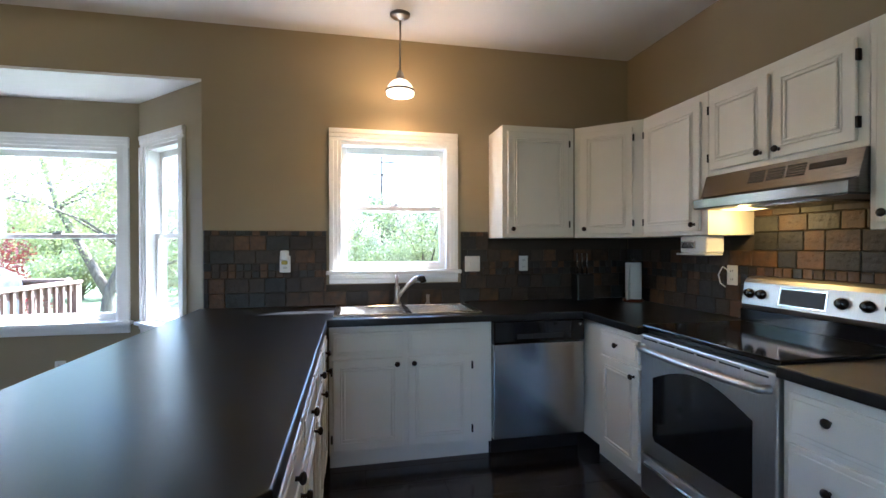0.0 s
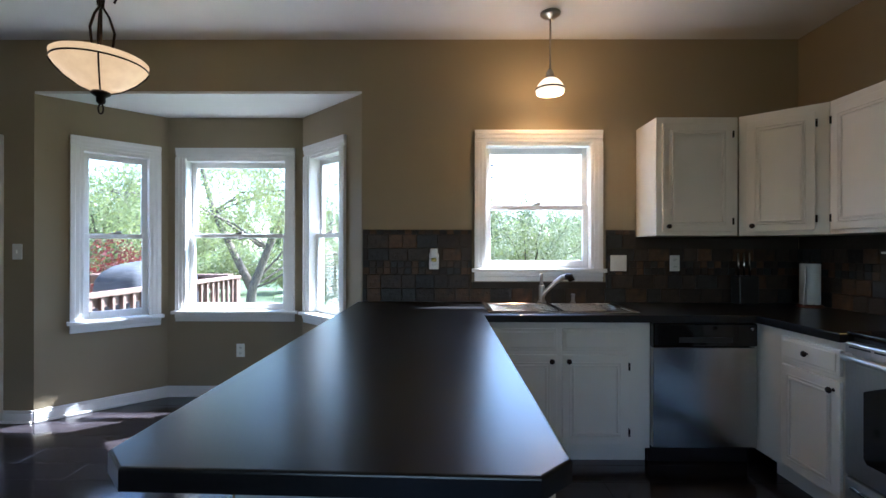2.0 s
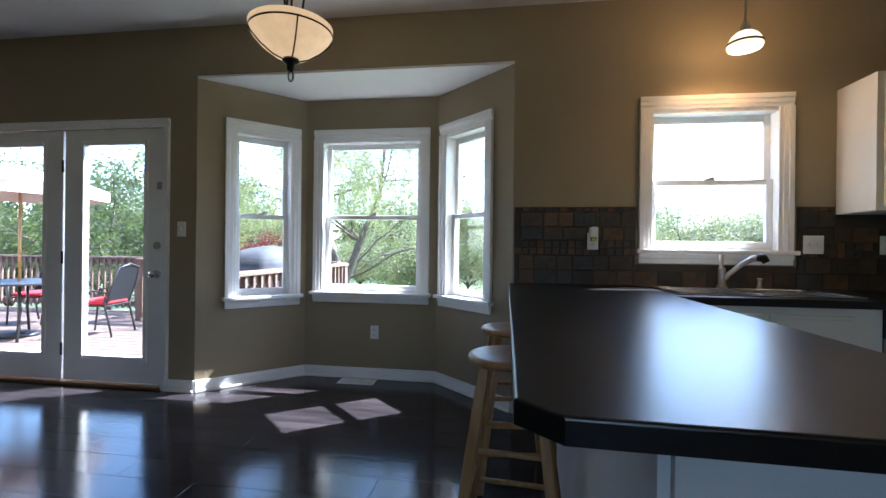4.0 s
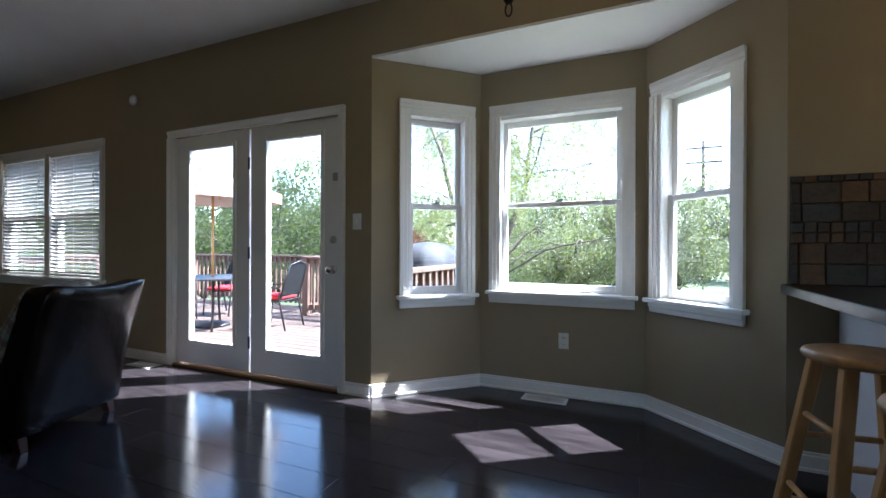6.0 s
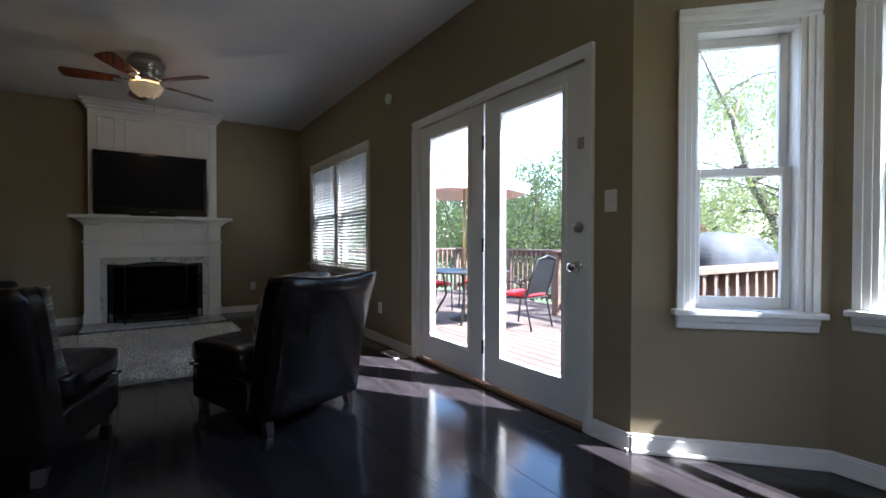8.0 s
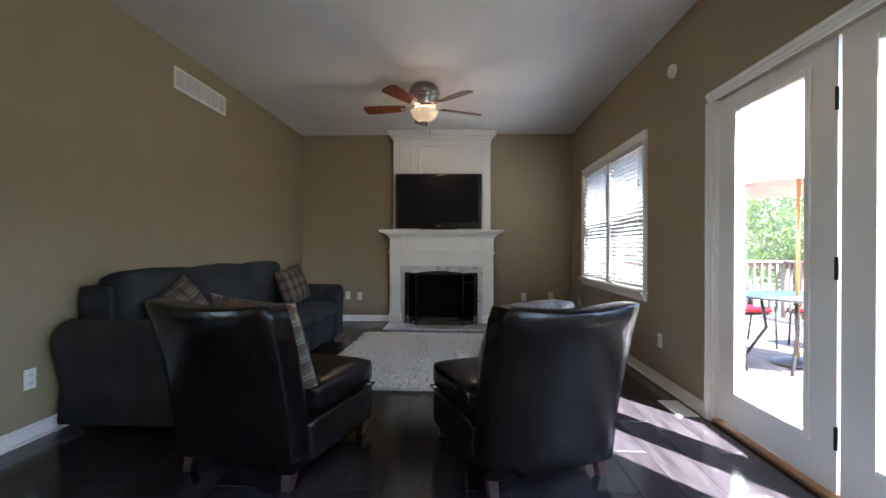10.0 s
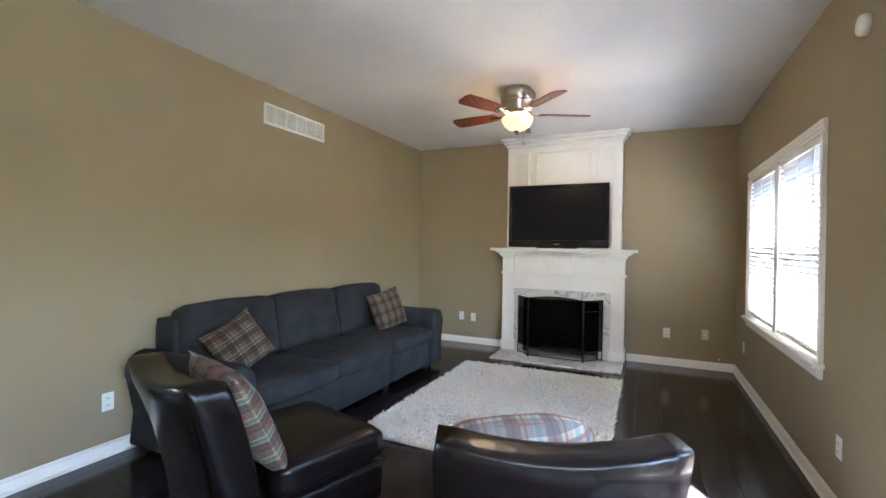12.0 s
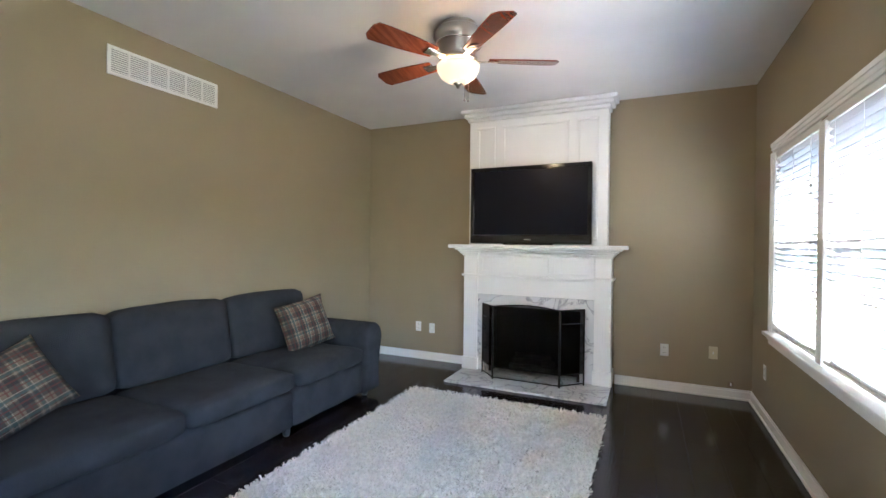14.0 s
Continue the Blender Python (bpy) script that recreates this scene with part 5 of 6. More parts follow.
def blind(x0, x1, top, bottom, lift=0.0):
    b_ = thing("window_blind", pose(x0, NY - 0.0, 0), "white lowered horizontal slat blind in the twin window", "blind", "blinds of the twin window")
    w_ = x1 - x0
    part("headrail", boxes((0, w_, -0.005, 0.038, top - 0.045, top), bevel=0.003), PLASTIC, b_)
    z, k = top - 0.07, 0
    sl = bmesh.new()
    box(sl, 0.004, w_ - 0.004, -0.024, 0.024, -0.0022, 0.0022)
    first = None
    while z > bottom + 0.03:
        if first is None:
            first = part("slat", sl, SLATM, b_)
            o_ = first
        else:
            o_ = first.copy()
            scene.collection.objects.link(o_)
        o_.location, o_.rotation_euler = (0, 0.014, z), (radians(-30), 0, 0)
        z -= 0.0405
        k += 1
    part("bottom_rail", boxes((0.004, w_ - 0.004, -0.008, 0.036, bottom, bottom + 0.018), bevel=0.003), PLASTIC, b_)
    for x in (0.13, w_ / 2, w_ - 0.13):
        cd_ = tube(bmesh.new(), [(x, -0.012, top - 0.04), (x, -0.012, bottom + 0.01)], 0.0013, 5)
        part("ladder_cord", cd_, PLASTIC, b_)
    part("wand", tube(bmesh.new(), [(0.07, -0.02, top - 0.05), (0.07, -0.024, top - 0.65)], 0.004, 6), PLASTIC, b_, "clear tilt wand")
    tc_ = bmesh.new()
    tube(tc_, [(w_ - 0.09, -0.02, top - 0.05), (w_ - 0.085, -0.022, top - 0.38)], 0.0015, 5)
    for q in (0.30, 0.36, 0.40):
        lathe(tc_, [(0.003, 0.022), (0.009, 0.004), (0.006, 0)], 8, pose(w_ - 0.085, -0.022, top - q))
    part("pull_cord", tc_, PLASTIC, b_, "pull cord with tassels")


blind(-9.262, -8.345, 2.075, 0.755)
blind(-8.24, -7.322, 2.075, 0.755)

# ---- outdoors ----
GRASS = mat("lawn_grass", (0.075, 0.105, 0.04), 0.95, dark=(0.045, 0.065, 0.025), scale=1.2, bump=0.5, bscale=30)
part("ground", boxes((-400, 400, -60, 600, -2.6, -1.3)), GRASS, label="sloping green lawn behind the house", kind="structure")
BARK = mat("grey_bark", (0.10, 0.075, 0.055), 0.9, dark=(0.05, 0.035, 0.025), scale=8, stretch=(3, 3, 0.6), bump=0.6)


def leafmat(name, c):
    m = mat(name, c, 0.6, dark=tuple(v * 0.55 for v in c), scale=1.5, spec=0.3)
    n, l = m.node_tree.nodes, m.node_tree.links
    tr = n.new("ShaderNodeBsdfTranslucent")
    tr.inputs[0].default_value = (c[0] * 1.6, c[1] * 1.7, c[2] * 0.9, 1)
    mx = n.new("ShaderNodeMixShader")
    mx.inputs[0].default_value = 0.5
    b, o = n["Principled BSDF"], n["Material Output"]
    l.new(b.outputs[0], mx.inputs[1])
    l.new(tr.outputs[0], mx.inputs[2])
    l.new(mx.outputs[0], o.inputs[0])
    return m


LEAF = leafmat("fresh_leaves", (0.17, 0.185, 0.11))
LEAFD = leafmat("dark_leaves", (0.085, 0.105, 0.06))
WILLOW = leafmat("willow_leaves", (0.23, 0.24, 0.14))
REDL = leafmat("red_maple_leaves", (0.13, 0.025, 0.03))


def leaves(pts, size, mtl, parent, rng, droop=0.0):
    """Small leaf quads scattered round points (x, y, z, spread)."""
    v, f = [], []
    for x, y, z, r in pts:
        while True:
            a = Vector((rng.uniform(-1, 1), rng.uniform(-1, 1), rng.uniform(-1, 1)))
            if a.length < 1:
                break
        p = Vector((x, y, z)) + a * r
        s = size * rng.uniform(0.6, 1.3)
        u = Vector((rng.uniform(-1, 1), rng.uniform(-1, 1), rng.uniform(-1, 1) - droop)).normalized()
        w = u.orthogonal().normalized() * s * 0.45
        u = u * s
        k = len(v)
        v += [p - w * 0.3, p + u * 0.5 - w, p + u, p + u * 0.5 + w]
        f.append((k, k + 1, k + 2, k + 3))
    me = bpy.data.meshes.new("crown")
    me.from_pydata([tuple(q) for q in v], [], f)
    me.materials.append(mtl)
    ob = new("crown", me)
    ob.parent = parent
    return tagged(ob, kind="stuff")


def tree(m, height, spread, trunk, mtl, count, seed, label, size=0.09, weep=False, base=0.35, nlimb=9, lean=0.0, bush=False):
    rng = random.Random(seed)
    t = thing("tree", m, label, "tree")
    bm = bmesh.new()
    pts = []
    th = height * base
    prev = Vector((0, 0, -0.1))
    path = [prev]
    for i in range(5):
        prev = prev + Vector((rng.uniform(-0.06, 0.06) * height * 0.3 + lean * 0.3, rng.uniform(-0.05, 0.05) * height * 0.3, (th + 0.1) / 5))
        path.append(prev)
    tube(bm, path, [trunk * (1 - 0.08 * i) for i in range(6)], 9)
    for i in range(nlimb):
        a = 2 * math.pi * i / nlimb + rng.uniform(-0.4, 0.4)
        up = rng.uniform(0.35, 1.0)
        p, limb = path[-1 - (i % 2)], []
        d = Vector((math.cos(a) * spread * (1.15 - up * 0.5), math.sin(a) * spread * (1.15 - up * 0.5), (height - th) * up))
        for k in range(7):
            q = k / 6
            limb.append(p + Vector((d.x * q, d.y * q, d.z * (q ** 0.75))) + Vector((rng.uniform(-1, 1), rng.uniform(-1, 1), rng.uniform(-1, 1))) * 0.05 * spread * q)
        tube(bm, limb, [trunk * 0.5 * (1 - 0.85 * k / 6) for k in range(7)], 6)
        for j in range(4):
            k = rng.randint(2, 5)
            b0 = limb[k]
            d2 = Vector((rng.uniform(-1, 1), rng.uniform(-1, 1), rng.uniform(-0.2, 0.9))) * spread * 0.35
            br = [b0 + d2 * q_ + Vector((0, 0, -0.1 * q_ * q_ * spread if weep else 0)) for q_ in (0, 0.3, 0.65, 1)]
            tube(bm, br, [trunk * 0.16, trunk * 0.1, trunk * 0.06, trunk * 0.02], 5)
            pts += [br[2], br[3]]
        pts += [limb[4], limb[5], limb[6]]
    part("trunk", bm, BARK, t, smooth=True)
    cl = []
    if weep:
        strands = count // 26
        for i in range(strands):
            p = rng.choice(pts) + Vector((rng.uniform(-1, 1), rng.uniform(-1, 1), rng.uniform(-0.3, 0.5))) * spread * 0.22
            ln = rng.uniform(0.8, 2.6)
            sx, sy = rng.uniform(-0.12, 0.12), rng.uniform(-0.12, 0.12)
            for k in range(26):
                q = k / 26
                cl.append((p.x + sx * q, p.y + sy * q, p.z - ln * q, 0.05))
        leaves(cl, size, mtl, t, rng, 1.6)
    else:
        per = max(1, int(count * 1.5) // len(pts))
        for p in pts:
            r = spread * rng.uniform(0.16, 0.34)
            cl += [(p.x, p.y, p.z, r)] * int(per * rng.uniform(0.5, 1.5))
        leaves(cl, size * 0.72, mtl, t, rng)
    return t


G = -1.3


def willow(m, label, seed):
    """A leaning trunk that forks into thin arching limbs with hanging twigs and sparse leaves."""
    rng = random.Random(seed)
    t = thing("tree", m, label, "tree")
    bm = bmesh.new()
    trunks = [[(0, 0, -0.1), (0.05, 0.0, 0.8), (0.2, -0.1, 1.7), (0.55, -0.1, 2.6), (0.9, 0.1, 3.6), (1.0, 0.2, 4.8), (1.3, 0.1, 6.2)],
              [(0.2, -0.1, 1.7), (-0.3, 0.1, 2.5), (-0.8, 0.2, 3.4), (-1.0, 0.0, 4.5), (-1.5, -0.1, 5.8)]]
    tube(bm, [Vector(q) for q in trunks[0]], [0.13, 0.12, 0.10, 0.075, 0.055, 0.04, 0.015], 10)
    tube(bm, [Vector(q) for q in trunks[1]], [0.10, 0.075, 0.06, 0.045, 0.02], 9)
    starts = [Vector(q) for tr in trunks for q in tr[2:]]
    tips = []
    for i in range(26):
        p = starts[i % len(starts)]
        a = 2.4 * i + rng.uniform(-0.3, 0.3)
        reach = rng.uniform(1.6, 4.6)
        rise = rng.uniform(0.3, 1.6)
        limb, x, y = [], p.x, p.y
        for k in range(9):
            q = k / 8
            a += rng.uniform(-0.22, 0.22)
            limb.append(Vector((x, y, p.z + rise * 2.4 * q * (1 - 0.55 * q) + rng.uniform(-0.06, 0.06))))
            x += math.cos(a) * reach / 8
            y += math.sin(a) * reach / 8
        tube(bm, limb, [0.028 * (1 - 0.88 * k / 8) for k in range(9)], 5)
        for j in range(9):
            b0 = limb[rng.randint(2, 8)]
            c = rng.uniform(0, 6.28)
            r = rng.uniform(0.4, 1.3)
            tw = [b0 + Vector((math.cos(c + 0.3 * h) * r * h, math.sin(c + 0.3 * h) * r * h, 0.35 * h - 0.75 * h * h)) for h in (0, 0.25, 0.5, 0.75, 1)]
            tube(bm, tw, [0.011, 0.008, 0.006, 0.004, 0.002], 4)
            tips += tw[1:]
        tips += limb[4:]
    part("trunk", bm, mat("willow_bark", (0.17, 0.14, 0.11), 0.9, dark=(0.09, 0.07, 0.055), scale=8, stretch=(3, 3, 0.6), bump=0.6), t, smooth=True)
    cl = []
    tips = [q for q in tips if q.z > 3.1 or rng.random() < 0.08]
    for i in range(3600):
        p = rng.choice(tips) + Vector((rng.uniform(-1, 1), rng.uniform(-1, 1), rng.uniform(-0.6, 0.6))) * 0.16
        ln = rng.uniform(0.25, 1.0)
        sx, sy = rng.uniform(-0.15, 0.15), rng.uniform(-0.15, 0.15)
        for k in range(16):
            q = k / 16
            cl.append((p.x + sx * q, p.y + sy * q, p.z - ln * q, 0.035))
    leaves(cl, 0.036, WILLOW, t, rng, 0.9)
    return t


willow(pose(-5.5, 10.6, G), "old leaning willow with pale green sparse foliage", 3)
tree(pose(-13.5, 12.5, G), 4.9, 2.6, 0.10, LEAFD, 16000, 5, "dense dark green ornamental tree behind the deck", 0.10, base=0.14, nlimb=16)
tree(pose(-16.8, 12.5, G), 4.7, 2.8, 0.10, LEAFD, 16000, 15, "dense dark green ornamental tree behind the deck rail", 0.10, base=0.14, nlimb=16)
tree(pose(-19.8, 11, G), 5.2, 2.8, 0.12, LEAF, 14000, 25, "tall bushy green tree at the side of the yard", 0.11, base=0.14, nlimb=16)
tree(pose(-15.5, 20.0, G), 6.5, 3.2, 0.15, LEAF, 16000, 45, "green tree standing beyond the deck", 0.13, base=0.2, nlimb=14)
tree(pose(-9.4, 12.8, G), 2.9, 1.5, 0.05, REDL, 6000, 6, "small red-leaved maple at the yard's edge", 0.08, base=0.2, nlimb=12)
tree(pose(-4.9, 17.5, G), 3.4, 2.0, 0.10, LEAF, 12000, 7, "young bright green tree in the yard", 0.11, base=0.18, nlimb=13)
tree(pose(-1.8, 16.5, G), 4.6, 2.1, 0.10, LEAF, 12000, 8, "young leafy green tree near the neighbour's house", 0.11, base=0.2, nlimb=13)
tree(pose(2.4, 19.0, G), 4.3, 2.5, 0.10, LEAF, 13000, 9, "round green tree seen from the sink window", 0.12, base=0.18, nlimb=13)
tree(pose(7.2, 22.0, G), 4.4, 3.0, 0.12, LEAF, 12000, 10, "wide green tree beyond the lawn", 0.14, base=0.18, nlimb=13)
for i in range(13):
    rr = random.Random(100 + i)
    tree(pose(-42 + i * 6.6 + rr.uniform(-1, 1), 38 + rr.uniform(-5, 5), G), rr.uniform(4.8, 7.0), rr.uniform(3.4, 4.6), 0.2, LEAFD if i % 3 else LEAF, 7000, 60 + i, "distant leafy tree in the tree line", 0.26, base=0.12, nlimb=13)

for i, (x, y) in enumerate(((-10.5, 27), (-7.4, 24.5), (-3.9, 25.5), (-0.6, 27), (3.2, 28), (6.4, 27.5), (-13.8, 26))):
    tree(pose(x, y, G), 2.7 + 0.3 * (i % 3), 2.1, 0.07, LEAFD if i % 2 else LEAF, 7000, 90 + i, "low leafy shrub at the lawn's far edge", 0.14, base=0.1, nlimb=12)

# neighbour's house
NH = thing("neighbour_house", pose(-3.6, 46, G, 0, 0, 20), "pale grey neighbouring house with a grey gable roof", "house")
part("wall", boxes((-5, 5, -3.5, 3.5, 0, 2.6)), mat("pale_siding", (0.55, 0.55, 0.54), 0.7, dark=(0.48, 0.48, 0.48), scale=2), NH)
rf = bmesh.new()
prism(rf, [(-3.9, 2.6), (3.9, 2.6), (0, 4.4)], -5.3, 5.3, Matrix(((0, 0, 1, 0), (1, 0, 0, 0), (0, 1, 0, 0), (0, 0, 0, 1))))
part("roof", rf, mat("grey_shingle", (0.16, 0.16, 0.17), 0.9, dark=(0.11, 0.11, 0.12), scale=8), NH, "grey shingle roof")
for x in (-3.2, 0.0, 3.0):
    wdw = part("window", boxes((x - 0.5, x + 0.5, -3.54, -3.5, 1.0, 2.1)), TRIM, NH)
    part("pane", boxes((x - 0.43, x + 0.43, -3.56, -3.541, 1.07, 2.03)), mat("dark_pane", (0.03, 0.04, 0.05), 0.1) if "dark_pane" not in bpy.data.materials else bpy.data.materials["dark_pane"], wdw, "dark pane")
up = thing("utility_pole", pose(1.9, 40, G), "wooden utility pole with cross arms", "utility pole")
part("pole", tube(bmesh.new(), [(0, 0, -0.05), (0, 0, 10.5)], [0.16, 0.11], 10), BARK, up, smooth=True)
for z in (9.9, 8.8):
    part("cross_arm", boxes((-1.2, 1.2, -0.16, -0.05, z, z + 0.12)), BARK, up)
for k, (y_, z) in enumerate(((0, 10.1), (0, 9.0), (0, 7.2))):
    wr = thing("overhead_wire", pose(0, 0, 0), "thin black overhead wire across the yard", "wire", "overhead wires")
    part("wire", tube(bmesh.new(), [(-60 + 10 * i, 40 + (i - 6) * -1.0, G + z - 1.2 + 1.2 * ((i - 6) / 6) ** 2) for i in range(13)], 0.018, 5), BLACKMAT, wr)

# deck
DZ = -0.05
deck = part("deck", boxes((-11.3, -4.02, NY + T + 0.01, 7.27, DZ - 0.2, DZ - 0.035), (-11.3, -7.35, 7.271, 8.1, DZ - 0.2, DZ - 0.035)), RAILM, label="weathered wooden deck behind the french door", kind="structure")
for px in (-11.1, -7.6, -4.15):
    part("deck_post", boxes((px - 0.07, px + 0.07, 7.05, 7.19, G - 0.02, DZ - 0.2)), RAILM, deck)
bmk = {}
y = NY + T + 0.012
while y < 8.08:
    x1 = -4.02 if y < 7.14 else -7.35
    key = x1
    if key not in bmk:
        bm = boxes((-11.3, x1, 0.004, 0.138, -0.034, 0.0), bevel=0.003)
        me = bpy.data.meshes.new("deck_board")
        bm.to_mesh(me)
        bm.free()
        me.materials.append(DECK)
        bmk[key] = me
    o = bpy.data.objects.new("deck_board", bmk[key])
    scene.collection.objects.link(o)
    o.location = (0, y, DZ)
    o.parent = deck
    o["kind"] = "structure"
    y += 0.142


def railing(p0, p1, label, posts=(0, 1), up=0.0):
    r_ = thing("deck_railing", along(p0, p1, DZ), label, "railing", "deck railings")
    ln = math.dist(p0, p1)
    part("top_rail", boxes((-0.03, ln + 0.03, -0.07, 0.07, 0.93 + up, 0.968 + up), bevel=0.004), RAILM, r_)
    part("upper_stringer", boxes((0, ln, -0.02, 0.02, 0.84 + up, 0.929 + up)), RAILM, r_)
    part("lower_stringer", boxes((0, ln, -0.02, 0.02, 0.09, 0.18)), RAILM, r_)
    n_ = int(ln / 0.125)
    bm = boxes((-0.017, 0.017, -0.055, -0.021, 0.06, 0.925 + up), bevel=0.002)
    me = bpy.data.meshes.new("baluster")
    bm.to_mesh(me)
    bm.free()
    me.materials.append(RAILM)
    for i in range(n_):
        o = bpy.data.objects.new("baluster", me)
        scene.collection.objects.link(o)
        o.parent = r_
        o.location = ((i + 0.5) * ln / n_, 0, 0)
    for s_ in posts:
        x = s_ * ln
        part("post", boxes((x - 0.045, x + 0.045, -0.045, 0.045, 0.001, 0.929 + up), bevel=0.003), RAILM, r_)


railing((-4.1, NY + T + 0.1), (-4.1, 7.2), "reddish brown deck railing by the bay window", up=-0.02)
railing((-7.42, 7.2), (-4.2, 7.2), "reddish brown deck railing across the back", (0, 0.5))
railing((-11.2, 8.02), (-7.52, 8.02), "weathered deck railing at the far side", (0, 0.5, 1))
railing((-11.2, NY + 0.3), (-11.2, 7.92), "weathered deck railing at the side", (0, 0.5))
railing((-7.42, 7.92), (-7.42, 7.3), "short weathered railing by the deck step", ())

# table, umbrella, chairs
METALD = mat("dark_patio_metal", (0.05, 0.05, 0.055), 0.45, 0.5)
SLING = mat("black_mesh_sling", (0.04, 0.045, 0.05), 0.8, dark=(0.02, 0.02, 0.025), scale=80)
REDC = mat("red_cushion", (0.50, 0.02, 0.03), 0.85, bump=0.2, bscale=60)
t = thing("patio_table", pose(-7.85, 5.85, DZ + 0.001), "dark metal patio table with an umbrella through it", "table")
part("tabletop", lathe(bmesh.new(), [(0.58, 0.675), (0.60, 0.68), (0.60, 0.695), (0.58, 0.70)], 40), METALD, t, smooth=False)
for i in range(4):
    a = math.radians(45 + 90 * i)
    part("leg", tube(bmesh.new(), [(0.35 * math.cos(a), 0.35 * math.sin(a), 0.675), (0.3 * math.cos(a), 0.3 * math.sin(a), 0.35), (0.5 * math.cos(a), 0.5 * math.sin(a), 0.0)], 0.016, 8), METALD, t, smooth=True)
u = thing("patio_umbrella", pose(-7.92, 5.85, DZ + 0.001), "open pale peach patio umbrella on a wooden pole", "umbrella")
part("pole", tube(bmesh.new(), [(0, 0, 0.04), (0, 0, 2.18)], 0.017, 10), OAK, u, smooth=True)
part("base", lathe(bmesh.new(), [(0.22, 0), (0.22, 0.03), (0.05, 0.07)], 24), METALD, u, smooth=True)
cb = bmesh.new()
ctr = cb.verts.new((0, 0, 2.17))
rim_, mid_ = [], []
for i in range(8):
    a = 2 * math.pi * i / 8
    mid_.append(cb.verts.new((0.52 * math.cos(a), 0.52 * math.sin(a), 2.05)))
    rim_.append(cb.verts.new((0.92 * math.cos(a), 0.92 * math.sin(a), 1.90)))
for i in range(8):
    j = (i + 1) % 8
    cb.faces.new((ctr, mid_[i], mid_[j]))
    cb.faces.new((mid_[i], rim_[i], rim_[j], mid_[j]))
low = [cb.verts.new(v.co - Vector((0, 0, 0.14))) for v in rim_]
for i in range(8):
    j = (i + 1) % 8
    cb.faces.new((rim_[i], low[i], low[j], rim_[j]))
CANV = mat("peach_canvas", (0.66, 0.54, 0.49), 0.85, dark=(0.62, 0.50, 0.45), scale=3)
part("canopy", cb, CANV, u, "pale peach canvas canopy")
for i in range(8):
    a = 2 * math.pi * i / 8
    part("rib", tube(bmesh.new(), [(0.02 * math.cos(a), 0.02 * math.sin(a), 2.15), (0.51 * math.cos(a), 0.51 * math.sin(a), 2.035), (0.9 * math.cos(a), 0.9 * math.sin(a), 1.885)], 0.009, 5), OAK, u)


def patio_chair(m, label):
    c = thing("patio_chair", m, label, "chair", "patio chairs")
    for sx in (-1, 1):
        part("side_frame", tube(bmesh.new(), [(sx * 0.24, -0.26, 0.0), (sx * 0.25, -0.23, 0.32), (sx * 0.26, -0.22, 0.56), (sx * 0.26, -0.02, 0.60), (sx * 0.25, 0.2, 0.56), (sx * 0.24, 0.18, 0.40), (sx * 0.24, 0.27, 0.0)], 0.012, 8), METALD, c, smooth=True)
    part("back_frame", tube(bmesh.new(), [(-0.23, 0.18, 0.40), (-0.24, 0.27, 0.66), (-0.2, 0.33, 0.88), (0, 0.35, 0.93), (0.2, 0.33, 0.88), (0.24, 0.27, 0.66), (0.23, 0.18, 0.40)], 0.012, 8), METALD, c, smooth=True)
    sb = bmesh.new()
    rows_ = []
    for k in range(7):
        q = k / 6
        w_ = 0.225 - 0.06 * max(0, q - 0.7) / 0.3
        rows_.append([sb.verts.new((sx * w_, 0.19 + 0.15 * q + off, 0.42 + 0.48 * q)) for sx in (-1, 0, 1) for off in (0.0,)])
    for a, b in zip(rows_, rows_[1:]):
        for i in range(2):
            sb.faces.new((a[i], a[i + 1], b[i + 1], b[i]))
    r2 = bmesh.ops.solidify(sb, geom=sb.faces[:], thickness=0.005)
    part("back_sling", sb, SLING, c, "black mesh back")
    part("seat_pan", boxes((-0.23, 0.23, -0.23, 0.2, 0.385, 0.4), bevel=0.004), METALD, c)
    part("seat_cushion", soft_box(-0.225, 0.225, -0.225, 0.195, 0.401, 0.465, 0.03, 0.015, 2, 5), REDC, c, "red padded cushion", smooth=True)
    return c


patio_chair(pose(-7.02, 6.16, DZ + 0.001, 0, 0, -78), "black mesh patio chair with a red cushion facing the table")
patio_chair(pose(-7.95, 5.0, DZ + 0.001, 0, 0, 165), "black metal patio chair with a red seat cushion near the door")
patio_chair(pose(-8.7, 6.75, DZ + 0.001, 0, 0, 10), "black metal patio chair with a red cushion at the far rail")
patio_chair(pose(-8.9, 5.9, DZ + 0.001, 0, 0, 90), "black metal patio chair with a red cushion beyond the table")

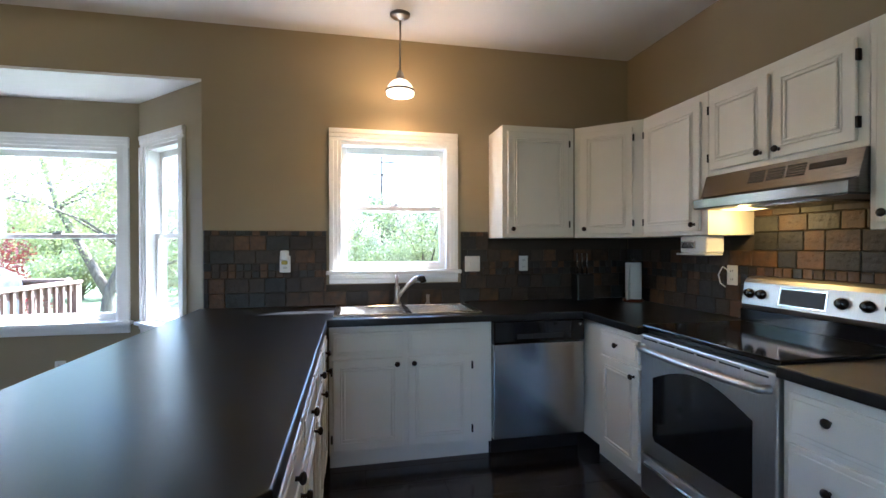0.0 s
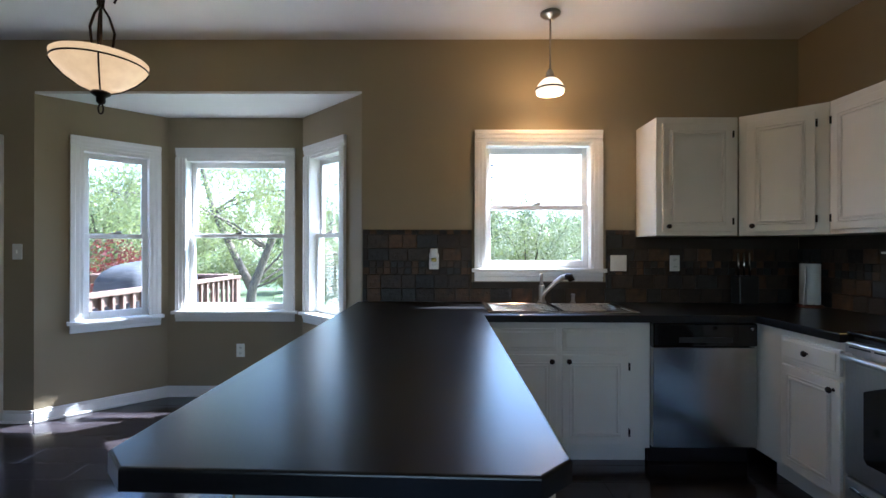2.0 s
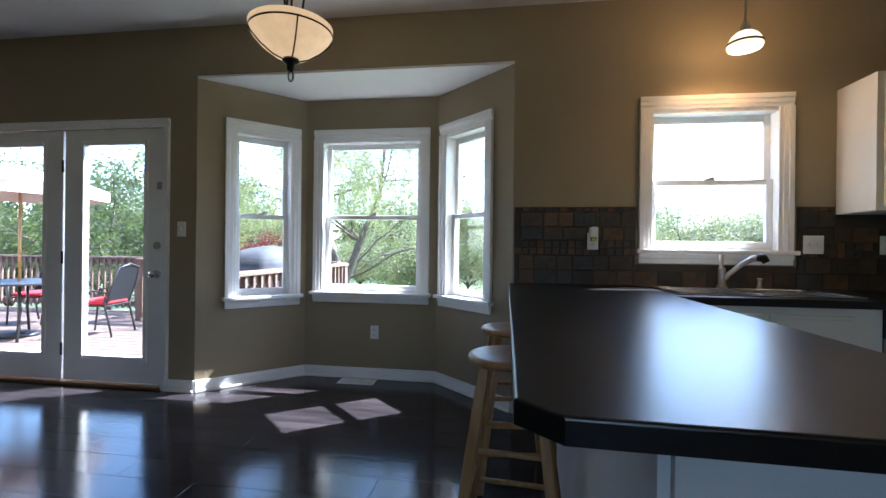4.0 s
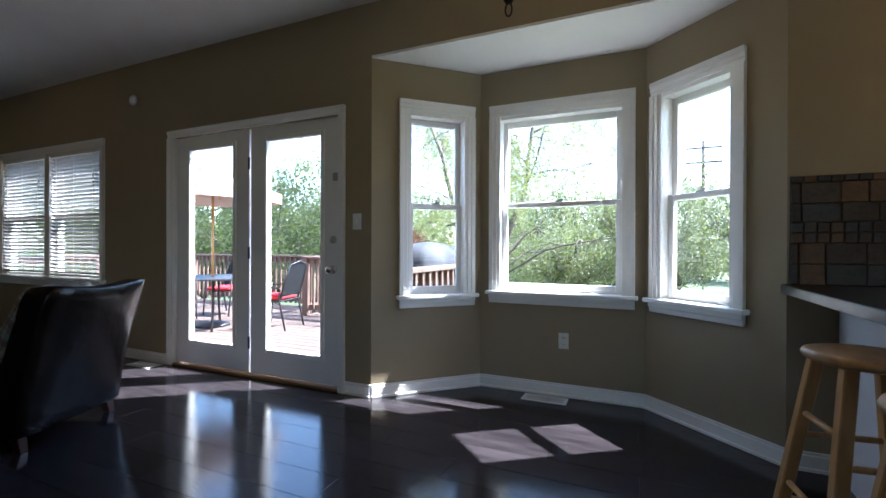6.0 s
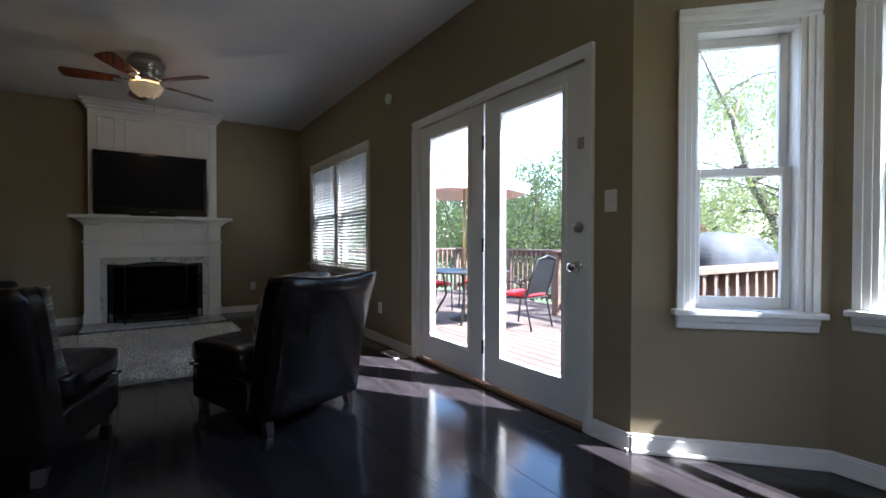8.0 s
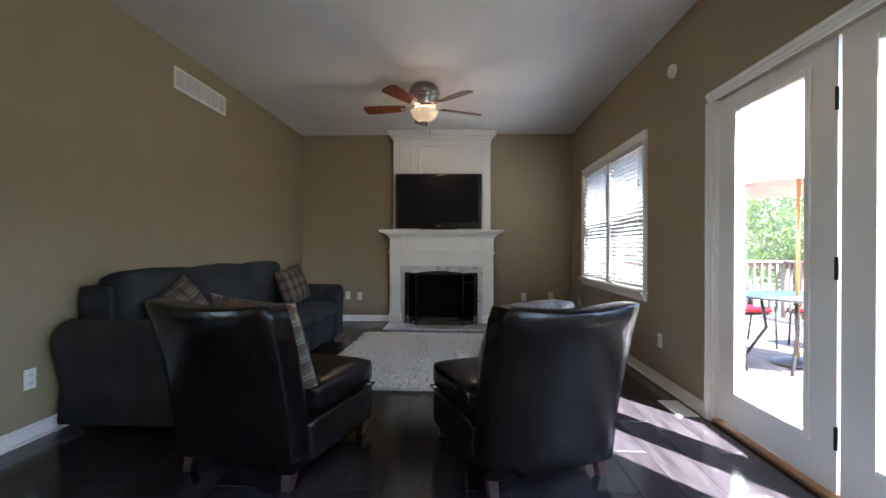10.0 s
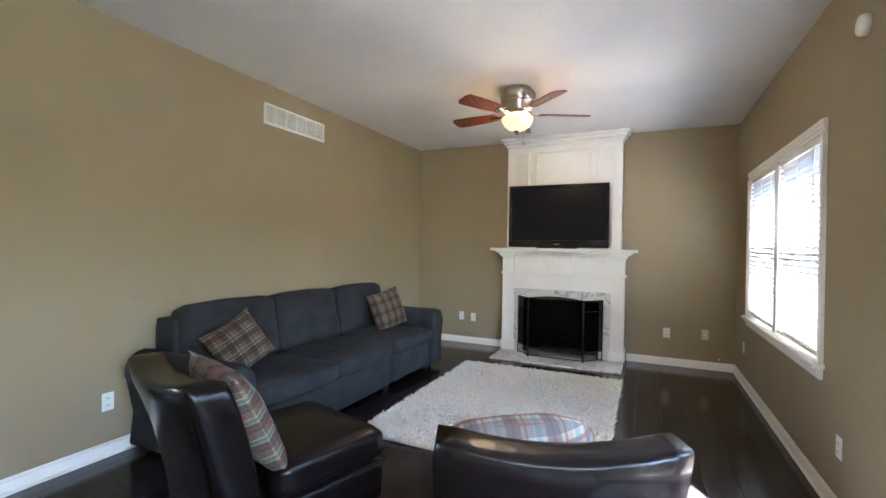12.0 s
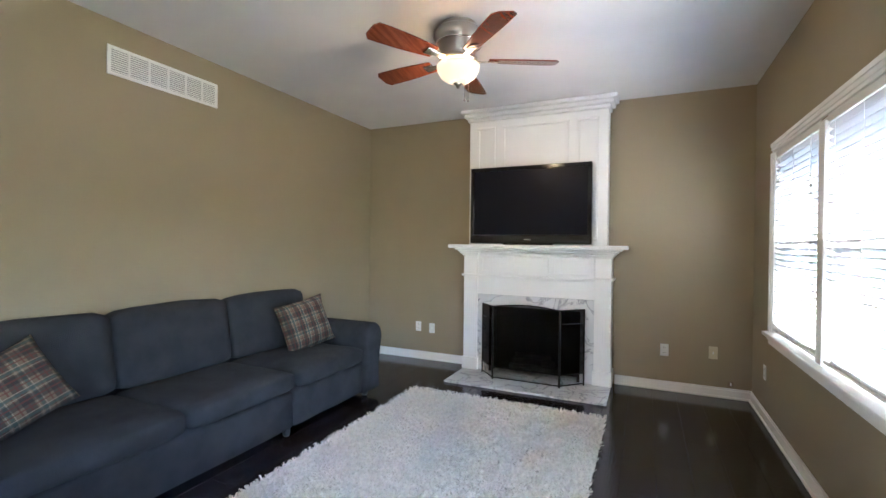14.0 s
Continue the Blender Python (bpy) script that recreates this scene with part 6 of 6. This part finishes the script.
# covered grill
gr = thing("grill", pose(-4.75, 6.35, DZ + 0.001, 0, 0, -90), "barbecue grill under a draped grey cover", "grill")
gb = bmesh.new()
NX, NZ = 26, 12
prof = []
for k in range(NZ + 1):
    q = k / NZ
    prof.append(q)
ringz = [0.0, 0.27, 0.55, 0.80, 0.97, 1.06, 1.13, 1.17, 1.19]
ringw = [0.70, 0.69, 0.67, 0.66, 0.64, 0.58, 0.46, 0.25, 0.02]
ringd = [0.34, 0.34, 0.33, 0.33, 0.31, 0.27, 0.2, 0.1, 0.02]
prev = None
for z, w_, d_ in zip(ringz, ringw, ringd):
    ring = []
    for i in range(40):
        a = 2 * math.pi * i / 40
        c_, s_ = math.cos(a), math.sin(a)
        e_ = 0.45
        x = math.copysign(abs(c_) ** e_, c_) * w_
        y = math.copysign(abs(s_) ** e_, s_) * d_
        fold = 1 + 0.035 * math.sin(a * 9 + z * 3) * (1 - z / 1.3)
        ring.append(gb.verts.new((x * fold, y * fold, z)))
    if prev:
        for i in range(40):
            j = (i + 1) % 40
            gb.faces.new((prev[i], prev[j], ring[j], ring[i]))
    prev = ring
gb.faces.new(prev)
part("cover", gb, mat("grey_vinyl_cover", (0.075, 0.079, 0.088), 0.8, dark=(0.036, 0.038, 0.043), scale=3, spec=0.2, bump=0.3, bscale=12), gr, "draped grey vinyl cover", smooth=True)

# ---- floor planks, wall tiles: many pieces, last ----
pm = {}


def plank_mesh(lx, ly):
    key = (round(lx, 2), round(ly, 3))
    if key not in pm:
        bm = boxes((0.0006, key[0] - 0.0006, 0.0005, key[1] - 0.0005, -0.006, 0.0), bevel=0.0012)
        me = bpy.data.meshes.new("plank")
        bm.to_mesh(me)
        bm.free()
        me.materials.append(FLOOR)
        pm[key] = me
    return pm[key]


random.seed(11)
PW, PL = 0.195, 1.28
y = -0.6
row = 0
rest = bmesh.new()
while y < BY:
    x = WX - ((row * 0.43) % PL)
    while x < EX:
        x1 = x + PL
        a, b = max(x, WX), min(x1, EX)
        if y >= NY - 0.001:
            d_ = (y - NY)
            a, b = max(a, BL + d_ - 0.0), min(b, BR - d_)
        if b - a > 0.06:
            y1 = min(y + PW, BY + 0.02)
            yy = y1 - y
            if y < -0.35 or (y < 1.2 and x1 < -5.0 and x > -9.9 and y < 0.0):
                box(rest, a + 0.0006, b - 0.0006, y + 0.0005, y1 - 0.0005, -0.006, 0.0)
            else:
                o = bpy.data.objects.new("plank", plank_mesh(b - a, yy))
                scene.collection.objects.link(o)
                o.location = (a, y, 0)
                o.parent = floor
                o["kind"] = "structure"
        x = x1
    y += PW
    row += 1
box(rest, -4.9, EX, -2.2, -0.601, -0.006, 0.0)
part("plank_field", rest, FLOOR, floor, kind="stuff")

# slate backsplash
SLATES = [mat("slate_brown", (0.0459, 0.0297, 0.0189), 0.55, dark=(0.0189, 0.01404, 0.0108), scale=11, bump=0.7, bscale=38, rvar=0.12, piece=0.45), mat("slate_grey", (0.0297, 0.0297, 0.02808), 0.5, dark=(0.0135, 0.01404, 0.01404), scale=10, bump=0.7, bscale=34, rvar=0.12, piece=0.4), mat("slate_rust", (0.108, 0.054, 0.0216), 0.55, dark=(0.0378, 0.0243, 0.01512), scale=13, bump=0.7, bscale=36, rvar=0.1, piece=0.4)]
GROUT = mat("dark_grout", (0.055, 0.044, 0.034), 0.9, bump=0.3)
tmesh = {}


def tile_mesh(w, h, k):
    key = (round(w, 3), round(h, 3), k)
    if key not in tmesh:
        bm = boxes((0.0014, key[0] - 0.0014, -0.012, 0, 0.0014, key[1] - 0.0014), bevel=0.003)
        me = bpy.data.meshes.new("tile")
        bm.to_mesh(me)
        bm.free()
        me.materials.append(SLATES[k])
        tmesh[key] = me
    return tmesh[key]


def backsplash(name, m, length, z0, z1, holes, label):
    cells = [(0, length, z0, z1)]
    if holes:
        zc = min(h[2] for h in holes)
        cells = [(0, length, z0, min(zc, z1))]
        x_ = 0
        for h in sorted(holes):
            if zc < z1:
                cells.append((x_, h[0], zc, z1))
                if h[2] > zc:
                    cells.append((h[0], min(h[1], length), zc, min(h[2], z1)))
            x_ = h[1]
        cells.append((x_, length, zc, z1))
    bk_ = part(name, boxes(*[(a, b, -0.006, -0.0005, c, d) for a, b, c, d in cells if b - a > 0.002 and d - c > 0.002]), GROUT, label=label, kind="structure")
    bk_.matrix_world = m
    bands = []
    z = z0
    pat = [0.1, 0.1, 0.05, 0.05, 0.09, 0.1, 0.1, 0.1, 0.1, 0.1]
    i = 0
    while z < z1 - 0.02 and i < len(pat):
        h = min(pat[i], z1 - z)
        wd = 0.152 if h > 0.06 else 0.051
        x = -random.uniform(0, 1) * wd if h > 0.06 else 0
        while x < length:
            w_ = wd if h <= 0.06 else random.choice((0.152, 0.152, 0.135, 0.102, 0.102))
            a, b = max(x, 0), min(x + w_, length)
            for hx0, hx1, hz0, hz1 in holes:
                if z < hz1 - 0.01 and z + h > hz0 + 0.01:
                    if a < hx1 and b > hx0:
                        if a < hx0 - 0.015:
                            b = hx0
                        elif b > hx1 + 0.015:
                            a = hx1
                        else:
                            a = b
            if b - a > 0.015:
                r_ = random.random()
                k = (2 if r_ < 0.3 else 0 if r_ < 0.65 else 1) if h <= 0.06 else (0 if r_ < 0.48 else 2 if r_ < 0.68 else 1)
                o = bpy.data.objects.new("tile", tile_mesh(b - a, h, k))
                scene.collection.objects.link(o)
                o.parent = bk_
                o.location = (a, -0.0055 - random.uniform(0, 0.0025), z)
                o["kind"] = "structure"
            x += w_
        z += h
        i += 1
    return bk_


backsplash("backsplash_north", pose(-1.70, NY, 0), EX - 0.001 + 1.70, CT + 0.0005, 1.42, [(-0.905 + 1.70, 0.07 + 1.70, 1.04, 1.43), (0.28 + 1.7, 3.2, 1.37, 1.5)], "dark multicolour slate tile backsplash behind the sink")
backsplash("backsplash_east", pose(EX, NY - 0.019, 0, 0, 0, -90), 3.0, CT + 0.0005, 1.47, [(0, 1.155, 1.37, 1.5), (1.92, 3.1, 1.37, 1.5)], "dark multicolour slate tile backsplash behind the range")
backsplash("backsplash_hood", pose(EX, 2.925, 0, 0, 0, -90), 0.755, 1.471, 1.682, [], "slate tile backsplash under the range hood")
